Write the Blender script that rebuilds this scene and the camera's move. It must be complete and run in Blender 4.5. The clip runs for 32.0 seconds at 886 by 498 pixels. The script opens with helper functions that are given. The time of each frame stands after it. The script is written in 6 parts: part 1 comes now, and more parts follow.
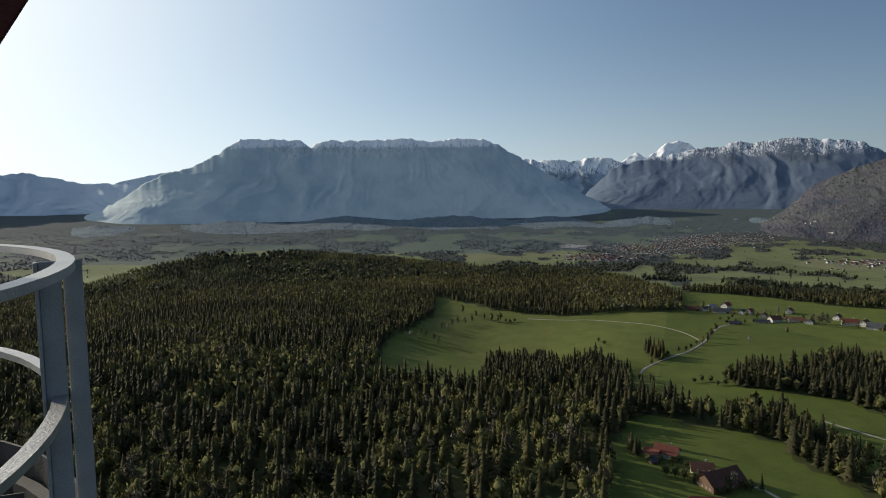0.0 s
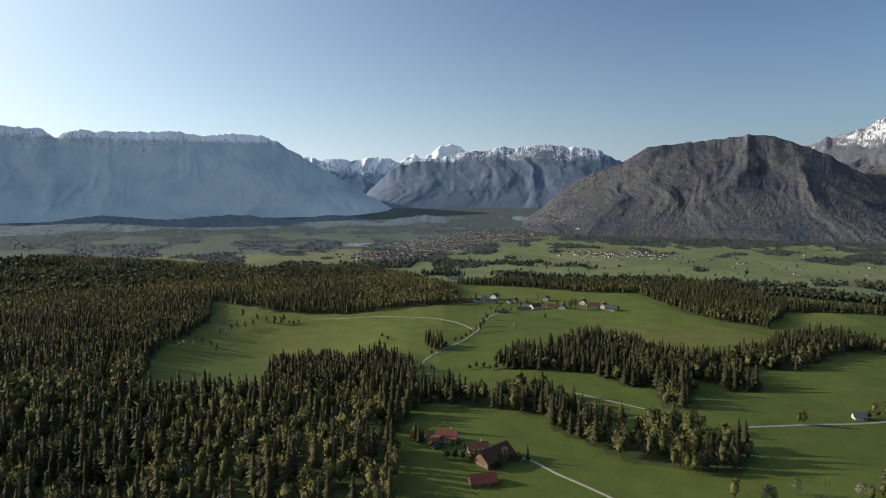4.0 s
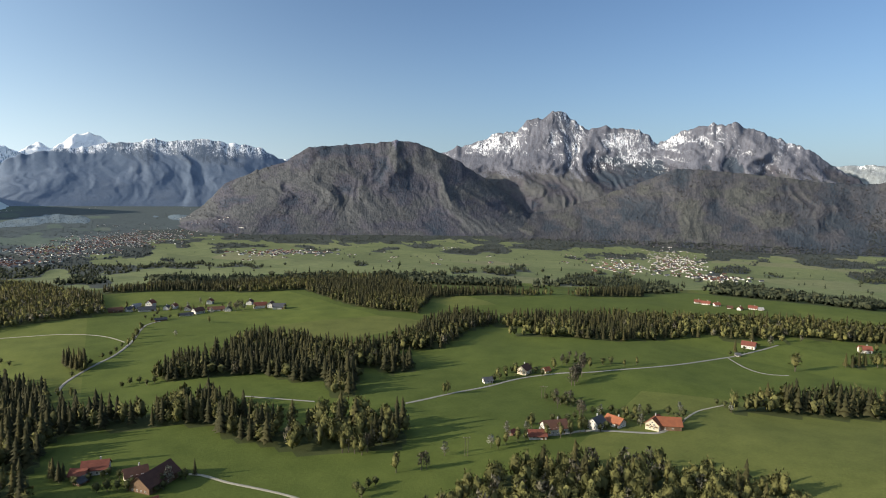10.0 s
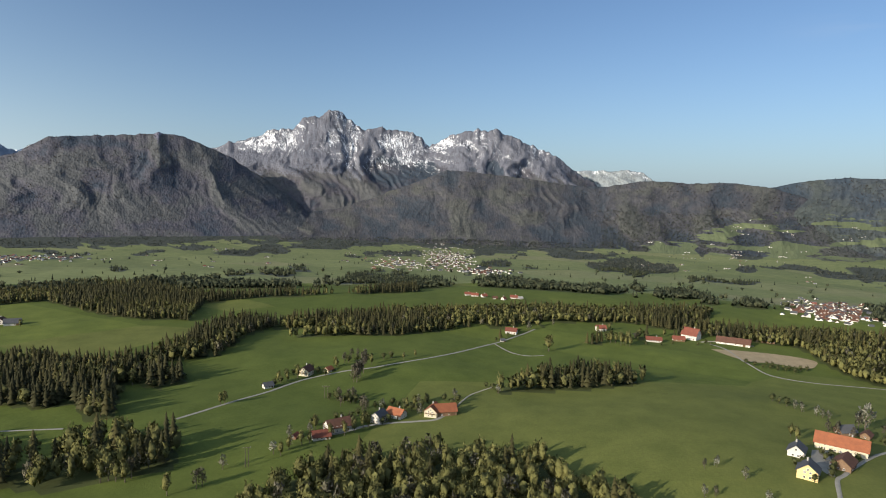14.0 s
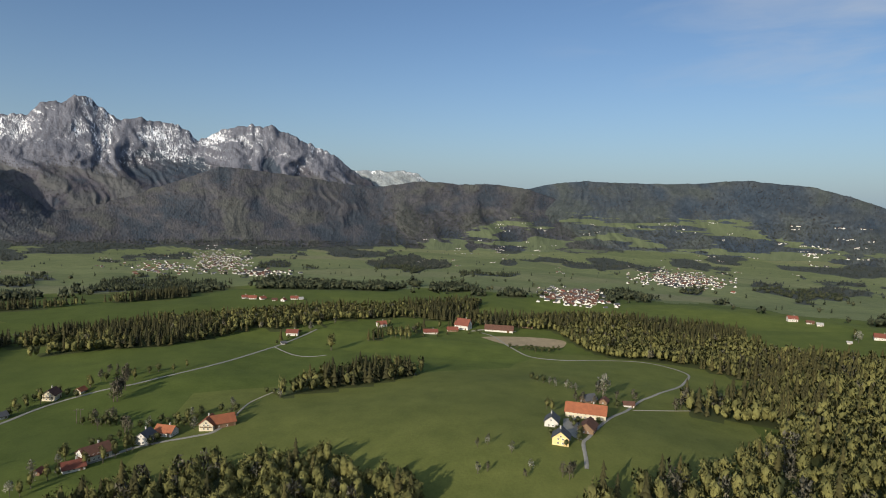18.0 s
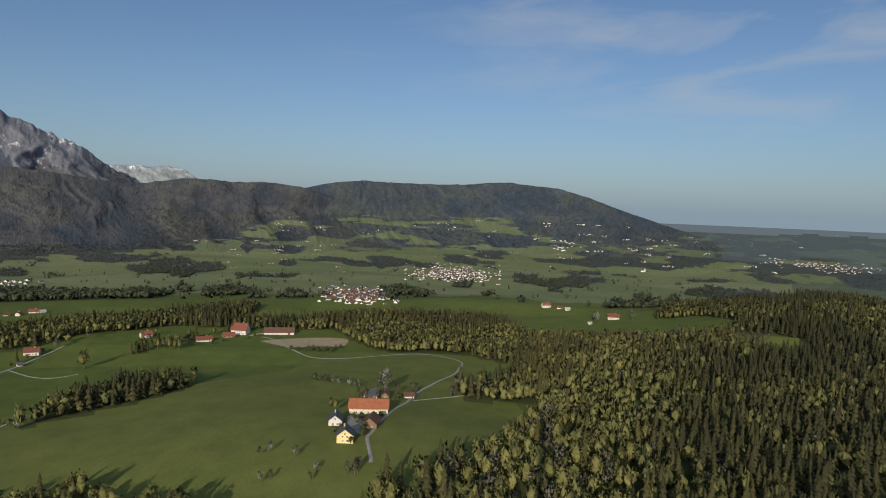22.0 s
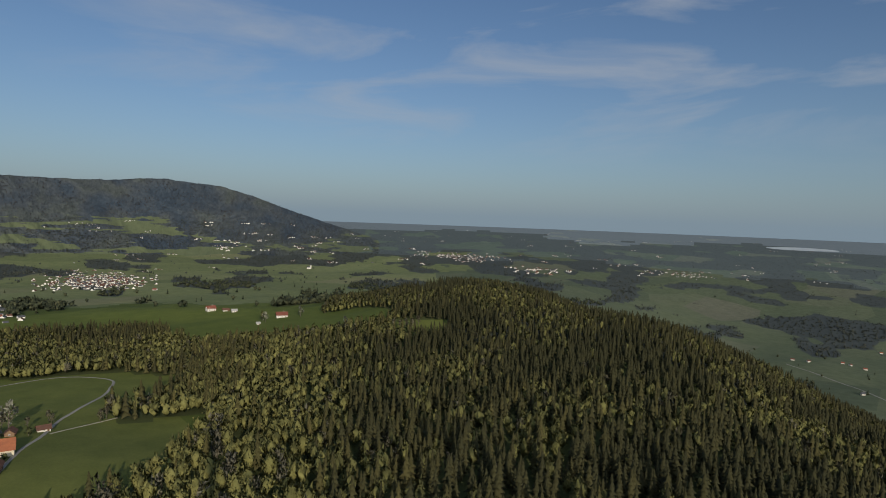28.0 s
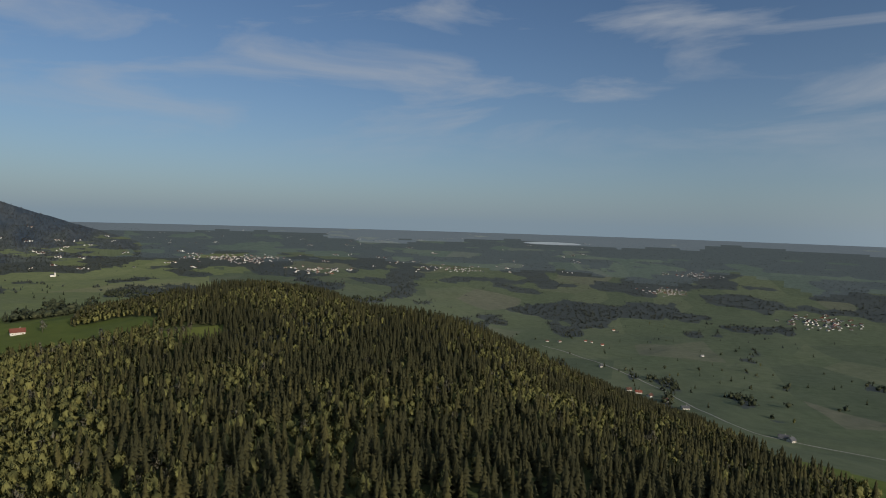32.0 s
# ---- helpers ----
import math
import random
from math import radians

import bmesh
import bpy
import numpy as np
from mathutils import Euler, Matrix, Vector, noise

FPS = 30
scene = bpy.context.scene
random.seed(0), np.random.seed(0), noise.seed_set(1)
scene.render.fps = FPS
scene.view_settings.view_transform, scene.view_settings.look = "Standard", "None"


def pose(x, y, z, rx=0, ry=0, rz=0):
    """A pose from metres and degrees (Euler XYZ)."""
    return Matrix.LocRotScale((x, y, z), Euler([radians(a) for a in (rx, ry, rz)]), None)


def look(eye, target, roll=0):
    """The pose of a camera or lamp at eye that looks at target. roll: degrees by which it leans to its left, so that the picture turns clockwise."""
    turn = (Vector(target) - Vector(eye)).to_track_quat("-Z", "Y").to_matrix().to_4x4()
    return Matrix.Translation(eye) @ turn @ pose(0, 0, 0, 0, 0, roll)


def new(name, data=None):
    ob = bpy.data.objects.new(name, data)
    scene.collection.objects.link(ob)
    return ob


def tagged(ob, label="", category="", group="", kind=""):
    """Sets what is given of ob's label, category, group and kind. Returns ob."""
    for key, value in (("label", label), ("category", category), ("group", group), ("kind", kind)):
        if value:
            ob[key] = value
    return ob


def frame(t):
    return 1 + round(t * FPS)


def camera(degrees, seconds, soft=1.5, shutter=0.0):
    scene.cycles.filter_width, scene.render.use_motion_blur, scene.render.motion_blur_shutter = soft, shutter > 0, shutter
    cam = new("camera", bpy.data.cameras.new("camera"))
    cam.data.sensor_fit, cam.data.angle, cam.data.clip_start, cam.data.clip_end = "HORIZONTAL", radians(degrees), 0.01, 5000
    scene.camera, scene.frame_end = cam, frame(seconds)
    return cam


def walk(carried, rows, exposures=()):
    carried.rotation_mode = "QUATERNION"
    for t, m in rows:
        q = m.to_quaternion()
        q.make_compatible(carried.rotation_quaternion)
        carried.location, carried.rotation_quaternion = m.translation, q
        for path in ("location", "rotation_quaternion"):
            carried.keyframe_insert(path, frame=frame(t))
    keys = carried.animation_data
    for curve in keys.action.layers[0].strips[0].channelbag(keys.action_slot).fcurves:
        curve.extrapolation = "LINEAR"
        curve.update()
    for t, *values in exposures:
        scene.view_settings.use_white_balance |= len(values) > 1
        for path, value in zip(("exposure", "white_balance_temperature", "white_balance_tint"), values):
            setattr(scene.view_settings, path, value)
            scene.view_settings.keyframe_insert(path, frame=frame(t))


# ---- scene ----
EXPOSURES = [(0, -0.02), (3, 0.28), (6, 0.52), (9, 0.72), (11, 0.74), (14, 0.66), (17, 0.44), (20, 0.25), (23, 0.06), (27, -0.08), (32, -0.1)]
cam = camera(70.62, 32.0, 1.0)
PATH = [
    (0, pose(0, 0, 150, 84.824, 0.721, -0.002)),
    (0.5, pose(0, 0, 150, 84.784, 0.656, -2.389)),
    (1, pose(0, 0, 150, 84.743, 0.583, -4.994)),
    (1.5, pose(0, 0, 150, 84.709, 0.515, -7.376)),
    (2, pose(0, 0, 150, 84.674, 0.439, -9.976)),
    (2.5, pose(0, 0, 150, 84.646, 0.369, -12.335)),
    (3, pose(0, 0, 150, 84.619, 0.292, -14.897)),
    (3.5, pose(0, 0, 150, 84.596, 0.218, -17.318)),
    (5.5, pose(0, 0, 150, 84.537, -0.093, -27.228)),
    (6, pose(0, 0, 150, 84.531, -0.175, -29.788)),
    (7, pose(0, 0, 150, 84.528, -0.334, -34.758)),
    (8, pose(0, 0, 150, 84.540, -0.493, -39.726)),
    (9, pose(0, 0, 150, 84.566, -0.651, -44.737)),
    (10, pose(0, 0, 150, 84.605, -0.805, -49.716)),
    (11, pose(0, 0, 150, 84.657, -0.956, -54.688)),
    (12, pose(0, 0, 150, 84.723, -1.103, -59.743)),
    (13, pose(0, 0, 150, 84.801, -1.243, -64.745)),
    (14, pose(0, 0, 150, 84.891, -1.375, -69.724)),
    (14.5, pose(0, 0, 150, 84.938, -1.435, -72.130)),
    (16.5, pose(0, 0, 150, 85.160, -1.665, -82.120)),
    (17, pose(0, 0, 150, 85.224, -1.717, -84.696)),
    (18, pose(0, 0, 150, 85.354, -1.811, -89.700)),
    (19, pose(0, 0, 150, 85.491, -1.893, -94.710)),
    (20, pose(0, 0, 150, 85.634, -1.962, -99.677)),
    (21, pose(0, 0, 150, 85.783, -2.019, -104.667)),
    (22, pose(0, 0, 150, 85.938, -2.063, -109.688)),
    (23, pose(0, 0, 150, 86.095, -2.093, -114.676)),
    (24, pose(0, 0, 150, 86.253, -2.109, -119.664)),
    (25, pose(0, 0, 150, 86.413, -2.112, -124.654)),
    (25.5, pose(0, 0, 150, 86.490, -2.108, -127.079)),
    (27.5, pose(0, 0, 150, 86.804, -2.058, -137.030)),
    (28, pose(0, 0, 150, 86.885, -2.036, -139.644)),
    (29, pose(0, 0, 150, 87.035, -1.984, -144.608)),
    (30, pose(0, 0, 150, 87.182, -1.919, -149.626)),
    (31, pose(0, 0, 150, 87.321, -1.841, -154.612)),
    (32, pose(0, 0, 150, 87.453, -1.752, -159.603)),
]
walk(cam, PATH, EXPOSURES)

# ---- light: evening sun behind the ridge of the wooded hill, clear sky with thin high cloud ----
SUN_AZ, SUN_EL = -60.4, 18.5
sun_data = bpy.data.lights.new("sun", "SUN")
sun_data.energy, sun_data.angle, sun_data.color = 4.2, radians(0.5), (1.0, 0.88, 0.70)
sun = new("sun", sun_data)
sun_way = Vector((math.sin(radians(SUN_AZ)) * math.cos(radians(SUN_EL)), math.cos(radians(SUN_AZ)) * math.cos(radians(SUN_EL)), math.sin(radians(SUN_EL))))
sun.matrix_world = look(sun_way * 300, (0, 0, 0))

world = bpy.data.worlds.new("sky")
scene.world = world
world.use_nodes = True
wn, wl = world.node_tree.nodes, world.node_tree.links
wn.clear()
sky = wn.new("ShaderNodeTexSky")
sky.sky_type, sky.sun_disc = "NISHITA", False
sky.sun_elevation, sky.sun_rotation = radians(SUN_EL), radians(SUN_AZ)
sky.altitude, sky.air_density, sky.dust_density, sky.ozone_density = 800, 1.0, 1.0, 3.0
back = wn.new("ShaderNodeBackground")
back.inputs["Strength"].default_value = 0.07
out = wn.new("ShaderNodeOutputWorld")


def sky_math(op, a, b=0.0, c=0.0, clamp=False):
    m = wn.new("ShaderNodeMath")
    m.operation, m.use_clamp = op, clamp
    for socket, value in zip(m.inputs, (a, b, c)):
        if isinstance(value, (int, float)):
            socket.default_value = value
        else:
            wl.new(value, socket)
    return m.outputs[0]


# thin streaks of high cloud in the half of the sky away from the sun
way = wn.new("ShaderNodeTexCoord")
axes = wn.new("ShaderNodeSeparateXYZ")
wl.new(way.outputs["Generated"], axes.inputs[0])
bearing = sky_math("ARCTAN2", sky_math("MULTIPLY", axes.outputs["Y"], -1.0), axes.outputs["X"])  # 0 east of the start, growing to the right
rise = sky_math("ARCSINE", axes.outputs["Z"])
flat = wn.new("ShaderNodeCombineXYZ")
wl.new(sky_math("MULTIPLY", bearing, 2.6), flat.inputs["X"])
wl.new(sky_math("ADD", sky_math("MULTIPLY", rise, 11.0), sky_math("MULTIPLY", bearing, -0.5)), flat.inputs["Y"])
streak = wn.new("ShaderNodeTexNoise")
streak.inputs["Scale"].default_value, streak.inputs["Detail"].default_value, streak.inputs["Roughness"].default_value = 1.15, 6.0, 0.56
streak.inputs["Distortion"].default_value = 0.5
wl.new(flat.outputs[0], streak.inputs["Vector"])
cover = sky_math("MULTIPLY", sky_math("SUBTRACT", streak.outputs["Fac"], 0.475), 4.2, clamp=True)
part_side = sky_math("MULTIPLY", sky_math("SUBTRACT", bearing, 0.1), 1.6, clamp=True)
part_low = sky_math("MULTIPLY", sky_math("SUBTRACT", rise, 0.07), 9.0, clamp=True)
cover = sky_math("MULTIPLY", sky_math("MULTIPLY", cover, part_side), sky_math("MULTIPLY", part_low, 0.66))


def sky_mix(fac, a, b, mode="MIX"):
    m = wn.new("ShaderNodeMix")
    m.data_type, m.blend_type = "RGBA", mode
    for socket, value in ((m.inputs[0], fac), (m.inputs[6], a), (m.inputs[7], b)):
        if isinstance(value, (int, float)):
            socket.default_value = value
        elif isinstance(value, tuple):
            socket.default_value = (*value, 1)
        else:
            wl.new(value, socket)
    return m.outputs[2]


# evening haze: pale blue-grey along the horizon, white towards the sun
near_sun = wn.new("ShaderNodeVectorMath")
near_sun.operation = "DOT_PRODUCT"
wl.new(way.outputs["Generated"], near_sun.inputs[0])
near_sun.inputs[1].default_value = sun_way
facing = sky_math("MAXIMUM", near_sun.outputs["Value"], 0.0)
wide = sky_math("MAXIMUM", sky_math("DIVIDE", sky_math("ADD", near_sun.outputs["Value"], 0.4), 1.4), 0.0)
low = sky_math("POWER", sky_math("SUBTRACT", 1.0, sky_math("MAXIMUM", axes.outputs["Z"], 0.0)), 9.0)
band = sky_mix(sky_math("POWER", wide, 1.3), (3.0, 4.1, 5.1), (16.0, 17.8, 18.6))
clear = sky_mix(1.0, sky.outputs[0], (1.0, 1.04, 1.11), "MULTIPLY")
tone = sky_mix(sky_math("MULTIPLY", low, 0.88), clear, band)
tone = sky_mix(sky_math("MULTIPLY", sky_math("POWER", wide, 2.4), 0.6), tone, (8.2, 11.8, 14.8))
tone = sky_mix(sky_math("POWER", facing, 5.0), tone, (18.0, 18.0, 17.2))
tone = sky_mix(cover, tone, (5.6, 6.0, 6.6))
wl.new(tone, back.inputs["Color"])
wl.new(back.outputs[0], out.inputs["Surface"])


# ---- shape of the land ----
# ground: height of the land in metres; the eye stands at z = 150
def lerp_table(v, table):
    return np.interp(v, [a for a, b in table], [b for a, b in table])


def smooth(a, b, v):
    s = np.clip((v - a) / (b - a), 0, 1)
    return s * s * (3 - 2 * s)


def lattice(ix, iy, seed):
    h = (ix.astype(np.int64) * 374761393 + iy.astype(np.int64) * 668265263 + seed * 974634321) & 0xFFFFFFFF
    h = ((h ^ (h >> 13)) * 1274126177) & 0xFFFFFFFF
    return ((h ^ (h >> 16)) & 0xFFFF) / 65535.0


def value_noise(x, y, seed=0):
    x, y = np.asarray(x, float), np.asarray(y, float)
    ix, iy = np.floor(x), np.floor(y)
    fx, fy = x - ix, y - iy
    fx, fy = fx * fx * (3 - 2 * fx), fy * fy * (3 - 2 * fy)
    a, b = lattice(ix, iy, seed), lattice(ix + 1, iy, seed)
    c, d = lattice(ix, iy + 1, seed), lattice(ix + 1, iy + 1, seed)
    return (a + (b - a) * fx) * (1 - fy) + (c + (d - c) * fx) * fy


def fbm(x, y, octaves=4, seed=0):
    total, weight, size = 0.0, 0.0, 1.0
    for k in range(octaves):
        n = value_noise(np.asarray(x) / size, np.asarray(y) / size, seed + k * 17)
        total, weight, size = total + n * size, weight + size, size / 2
    return total / weight


# fall below the eye by distance: farmland side, and the low plain beyond the wooded hill
FALL = [(0, 150), (950, 150), (1400, 184), (1900, 214), (2500, 227), (3000, 210), (3600, 176), (4200, 128), (4750, 80), (9000, 110)]
FALL_PLAIN = [(0, 150), (350, 155), (600, 195), (900, 270), (1250, 305), (2000, 328), (2500, 302), (3000, 252), (3600, 182), (4200, 129), (4750, 80), (9000, 110)]


def ground_z(x, y):
    x, y = np.asarray(x, float), np.asarray(y, float)
    r, az = np.hypot(x, y), np.degrees(np.arctan2(x, y))
    az = np.where(az < -120, az + 360, az)
    beyond = smooth(800, 1020, r)
    k = (smooth(155, 188, az) * (1 - beyond) + smooth(148, 168, az) * beyond) * (1 - smooth(205, 235, az))
    fall = lerp_table(r, FALL) * (1 - k) + lerp_table(r, FALL_PLAIN) * k
    def bump(a, d, height, wide, deep):
        cx, cy = d * math.sin(radians(a)), d * math.cos(radians(a))
        t = (x * cy - y * cx) / d
        s = (x * cx + y * cy) / d - d
        return height * np.exp(-(t / wide) ** 2 - (s / deep) ** 2)
    fall = fall - bump(98, 380, 18, 150, 150) - bump(143, 930, 46, 170, 260) - bump(160, 760, 20, 130, 150) - bump(-16, 1400, 62, 330, 230) - bump(6, 1300, 14, 200, 200) - bump(40, 1150, 14, 200, 130)
    fall = fall + bump(4, 640, 20, 110, 130) + bump(14, 520, 6, 180, 110) - bump(-24, 560, 16, 170, 160)
    soft = smooth(120, 500, r) * (1 - smooth(2600, 4200, r))
    return 150 - fall + soft * ((fbm(x / 260, y / 260, 3, 5) - 0.5) * 15 + (fbm(x / 80, y / 80, 2, 25) - 0.5) * 5.0)


# ---- materials ----
def material(name, build, rough=0.9, spec=0.2):
    m = bpy.data.materials.new(name)
    m.use_nodes = True
    nodes, links = m.node_tree.nodes, m.node_tree.links
    bsdf = nodes["Principled BSDF"]
    bsdf.inputs["Roughness"].default_value = rough
    bsdf.inputs["Specular IOR Level"].default_value = spec
    build(nodes, links, bsdf)
    return m


def place(nodes, links, scale=(1, 1, 1), turn=0.0):
    tc, mp = nodes.new("ShaderNodeTexCoord"), nodes.new("ShaderNodeMapping")
    mp.inputs["Scale"].default_value = scale
    mp.inputs["Rotation"].default_value[2] = turn
    links.new(tc.outputs["Object"], mp.inputs["Vector"])
    return mp.outputs["Vector"]


def noise_at(nodes, links, vec, scale, detail=3.0, rough=0.55):
    n = nodes.new("ShaderNodeTexNoise")
    n.inputs["Scale"].default_value, n.inputs["Detail"].default_value, n.inputs["Roughness"].default_value = scale, detail, rough
    links.new(vec, n.inputs["Vector"])
    return n.outputs["Fac"]


def ramp(nodes, links, fac, stops):
    r = nodes.new("ShaderNodeValToRGB")
    while len(r.color_ramp.elements) < len(stops):
        r.color_ramp.elements.new(0.5)
    for e, (pos, col) in zip(r.color_ramp.elements, stops):
        e.position, e.color = pos, (*col, 1)
    links.new(fac, r.inputs["Fac"])
    return r.outputs["Color"]


def mix(nodes, links, fac, a, b, mode="MIX"):
    m = nodes.new("ShaderNodeMix")
    m.data_type, m.blend_type = "RGBA", mode
    for socket, value in ((m.inputs[0], fac), (m.inputs[6], a), (m.inputs[7], b)):
        if isinstance(value, (int, float)):
            socket.default_value = value
        elif isinstance(value, tuple):
            socket.default_value = (*value, 1)
        else:
            links.new(value, socket)
    return m.outputs[2]


def math_node(nodes, links, op, a, b=0.0, clamp=False):
    m = nodes.new("ShaderNodeMath")
    m.operation, m.use_clamp = op, clamp
    for socket, value in ((m.inputs[0], a), (m.inputs[1], b)):
        if isinstance(value, (int, float)):
            socket.default_value = value
        else:
            links.new(value, socket)
    return m.outputs[0]


def bump(nodes, links, bsdf, height, strength, distance):
    b = nodes.new("ShaderNodeBump")
    b.inputs["Strength"].default_value, b.inputs["Distance"].default_value = strength, distance
    links.new(height, b.inputs["Height"])
    links.new(b.outputs["Normal"], bsdf.inputs["Normal"])


def plain(name, colour, rough=0.8, wear=0.25, scale=1.5, metal=0.0, spec=0.3):
    def build(nodes, links, bsdf):
        v = place(nodes, links)
        n = noise_at(nodes, links, v, scale, 4)
        f = noise_at(nodes, links, v, scale * 14, 2)
        k = mix(nodes, links, 0.35, n, f)
        lo, hi = tuple(c * (1 - wear) for c in colour), tuple(min(1, c * (1 + wear)) for c in colour)
        links.new(ramp(nodes, links, k, [(0.3, lo), (0.7, hi)]), bsdf.inputs["Base Color"])
        bsdf.inputs["Metallic"].default_value = metal
        bump(nodes, links, bsdf, f, 0.25, 0.02)
    return material(name, build, rough, spec)


def meadow(name, plots_stops, floor_dark, floor_light):
    def build(nodes, links, bsdf):
        v = place(nodes, links)
        big = noise_at(nodes, links, v, 0.004, 3)
        mid = noise_at(nodes, links, v, 0.05, 4, 0.6)
        fine = noise_at(nodes, links, v, 0.6, 3, 0.7)
        vor = nodes.new("ShaderNodeTexVoronoi")
        vor.inputs["Scale"].default_value = 0.0055
        links.new(place(nodes, links, (1, 0.55, 0), 0.6), vor.inputs["Vector"])
        hue = nodes.new("ShaderNodeSeparateColor")
        links.new(vor.outputs["Color"], hue.inputs["Color"])
        plots = ramp(nodes, links, hue.outputs["Red"], plots_stops)
        soft = ramp(nodes, links, mid, [(0.25, (0.62, 0.68, 0.6)), (0.7, (1.16, 1.12, 1.1))])
        grain = ramp(nodes, links, fine, [(0.25, (0.78, 0.78, 0.78)), (0.75, (1.15, 1.15, 1.1))])
        c = mix(nodes, links, 0.8, plots, soft, "MULTIPLY")
        c = mix(nodes, links, 0.8, c, grain, "MULTIPLY")
        c = mix(nodes, links, math_node(nodes, links, "MULTIPLY", big, 0.3), c, plots_stops[-1][1])
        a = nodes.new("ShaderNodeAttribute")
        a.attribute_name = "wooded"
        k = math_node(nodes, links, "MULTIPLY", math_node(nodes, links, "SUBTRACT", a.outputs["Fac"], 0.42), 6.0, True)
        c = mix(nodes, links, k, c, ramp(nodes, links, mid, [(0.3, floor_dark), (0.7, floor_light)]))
        links.new(c, bsdf.inputs["Base Color"])
        bump(nodes, links, bsdf, fine, 0.5, 0.35)
    return material(name, build, 0.95, 0.1)


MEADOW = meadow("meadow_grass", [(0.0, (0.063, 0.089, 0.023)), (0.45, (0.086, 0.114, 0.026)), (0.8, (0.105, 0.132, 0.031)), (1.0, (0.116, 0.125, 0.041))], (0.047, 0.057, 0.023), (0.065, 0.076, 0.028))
# haze painted into the farther grasses and wood floors: paler, bluer than MEADOW
MEADOW_FAR = meadow("hazed_valley_grass", [(0.0, (0.120, 0.146, 0.068)), (0.45, (0.142, 0.170, 0.077)), (0.8, (0.164, 0.190, 0.090)), (1.0, (0.184, 0.186, 0.106))], (0.046, 0.055, 0.051), (0.064, 0.072, 0.064))
MEADOW_EDGE = meadow("hazed_distant_plain", [(0.0, (0.084, 0.114, 0.104)), (0.45, (0.096, 0.130, 0.113)), (0.8, (0.112, 0.144, 0.121)), (1.0, (0.126, 0.146, 0.134))], (0.069, 0.086, 0.092), (0.084, 0.104, 0.107))

HORIZON = meadow("hazed_horizon_land", [(0.0, (0.168, 0.205, 0.211)), (0.45, (0.186, 0.223, 0.227)), (0.8, (0.206, 0.241, 0.241)), (1.0, (0.219, 0.245, 0.253))], (0.132, 0.163, 0.187), (0.152, 0.184, 0.206))

# same grass on the low plain, with haze blue painted in
PLAIN_GRASS = meadow("hazed_plain_grass", [(0.0, (0.071, 0.095, 0.061)), (0.45, (0.087, 0.112, 0.068)), (0.8, (0.104, 0.126, 0.078)), (1.0, (0.122, 0.126, 0.096))], (0.045, 0.055, 0.057), (0.059, 0.069, 0.067))


def foliage(name, dark, mid, light, transmit=0.25):
    def build(nodes, links, bsdf):
        a = nodes.new("ShaderNodeAttribute")
        a.attribute_name = "tint"
        v = place(nodes, links)
        n = noise_at(nodes, links, v, 0.9, 3, 0.7)
        k = math_node(nodes, links, "ADD", a.outputs["Fac"], math_node(nodes, links, "MULTIPLY", math_node(nodes, links, "SUBTRACT", n, 0.5), 0.6), True)
        col = ramp(nodes, links, k, [(0.0, dark), (0.5, mid), (1.0, light)])
        links.new(col, bsdf.inputs["Base Color"])
        tr = nodes.new("ShaderNodeBsdfTranslucent")
        links.new(col, tr.inputs["Color"])
        mx = nodes.new("ShaderNodeMixShader")
        mx.inputs[0].default_value = transmit
        links.new(bsdf.outputs[0], mx.inputs[1])
        links.new(tr.outputs[0], mx.inputs[2])
        links.new(mx.outputs[0], nodes["Material Output"].inputs["Surface"])
    return material(name, build, 0.85, 0.15)


SPRUCE = foliage("spruce_needles", (0.036, 0.036, 0.017), (0.059, 0.055, 0.022), (0.089, 0.079, 0.029), 0.1)
LEAVES = foliage("spring_leaves", (0.095, 0.095, 0.037), (0.134, 0.132, 0.047), (0.178, 0.172, 0.061), 0.12)
TWIGS = foliage("bare_twigs", (0.084, 0.078, 0.054), (0.116, 0.108, 0.076), (0.156, 0.146, 0.106), 0.15)
BLOSSOM = foliage("white_blossom", (0.17, 0.17, 0.12), (0.27, 0.265, 0.21), (0.42, 0.41, 0.36), 0.3)
BUSH = foliage("bush_foliage", (0.072, 0.080, 0.034), (0.102, 0.112, 0.046), (0.138, 0.146, 0.062), 0.4)
BARK = plain("bark", (0.09, 0.075, 0.06), 0.95, 0.35, 2.0)


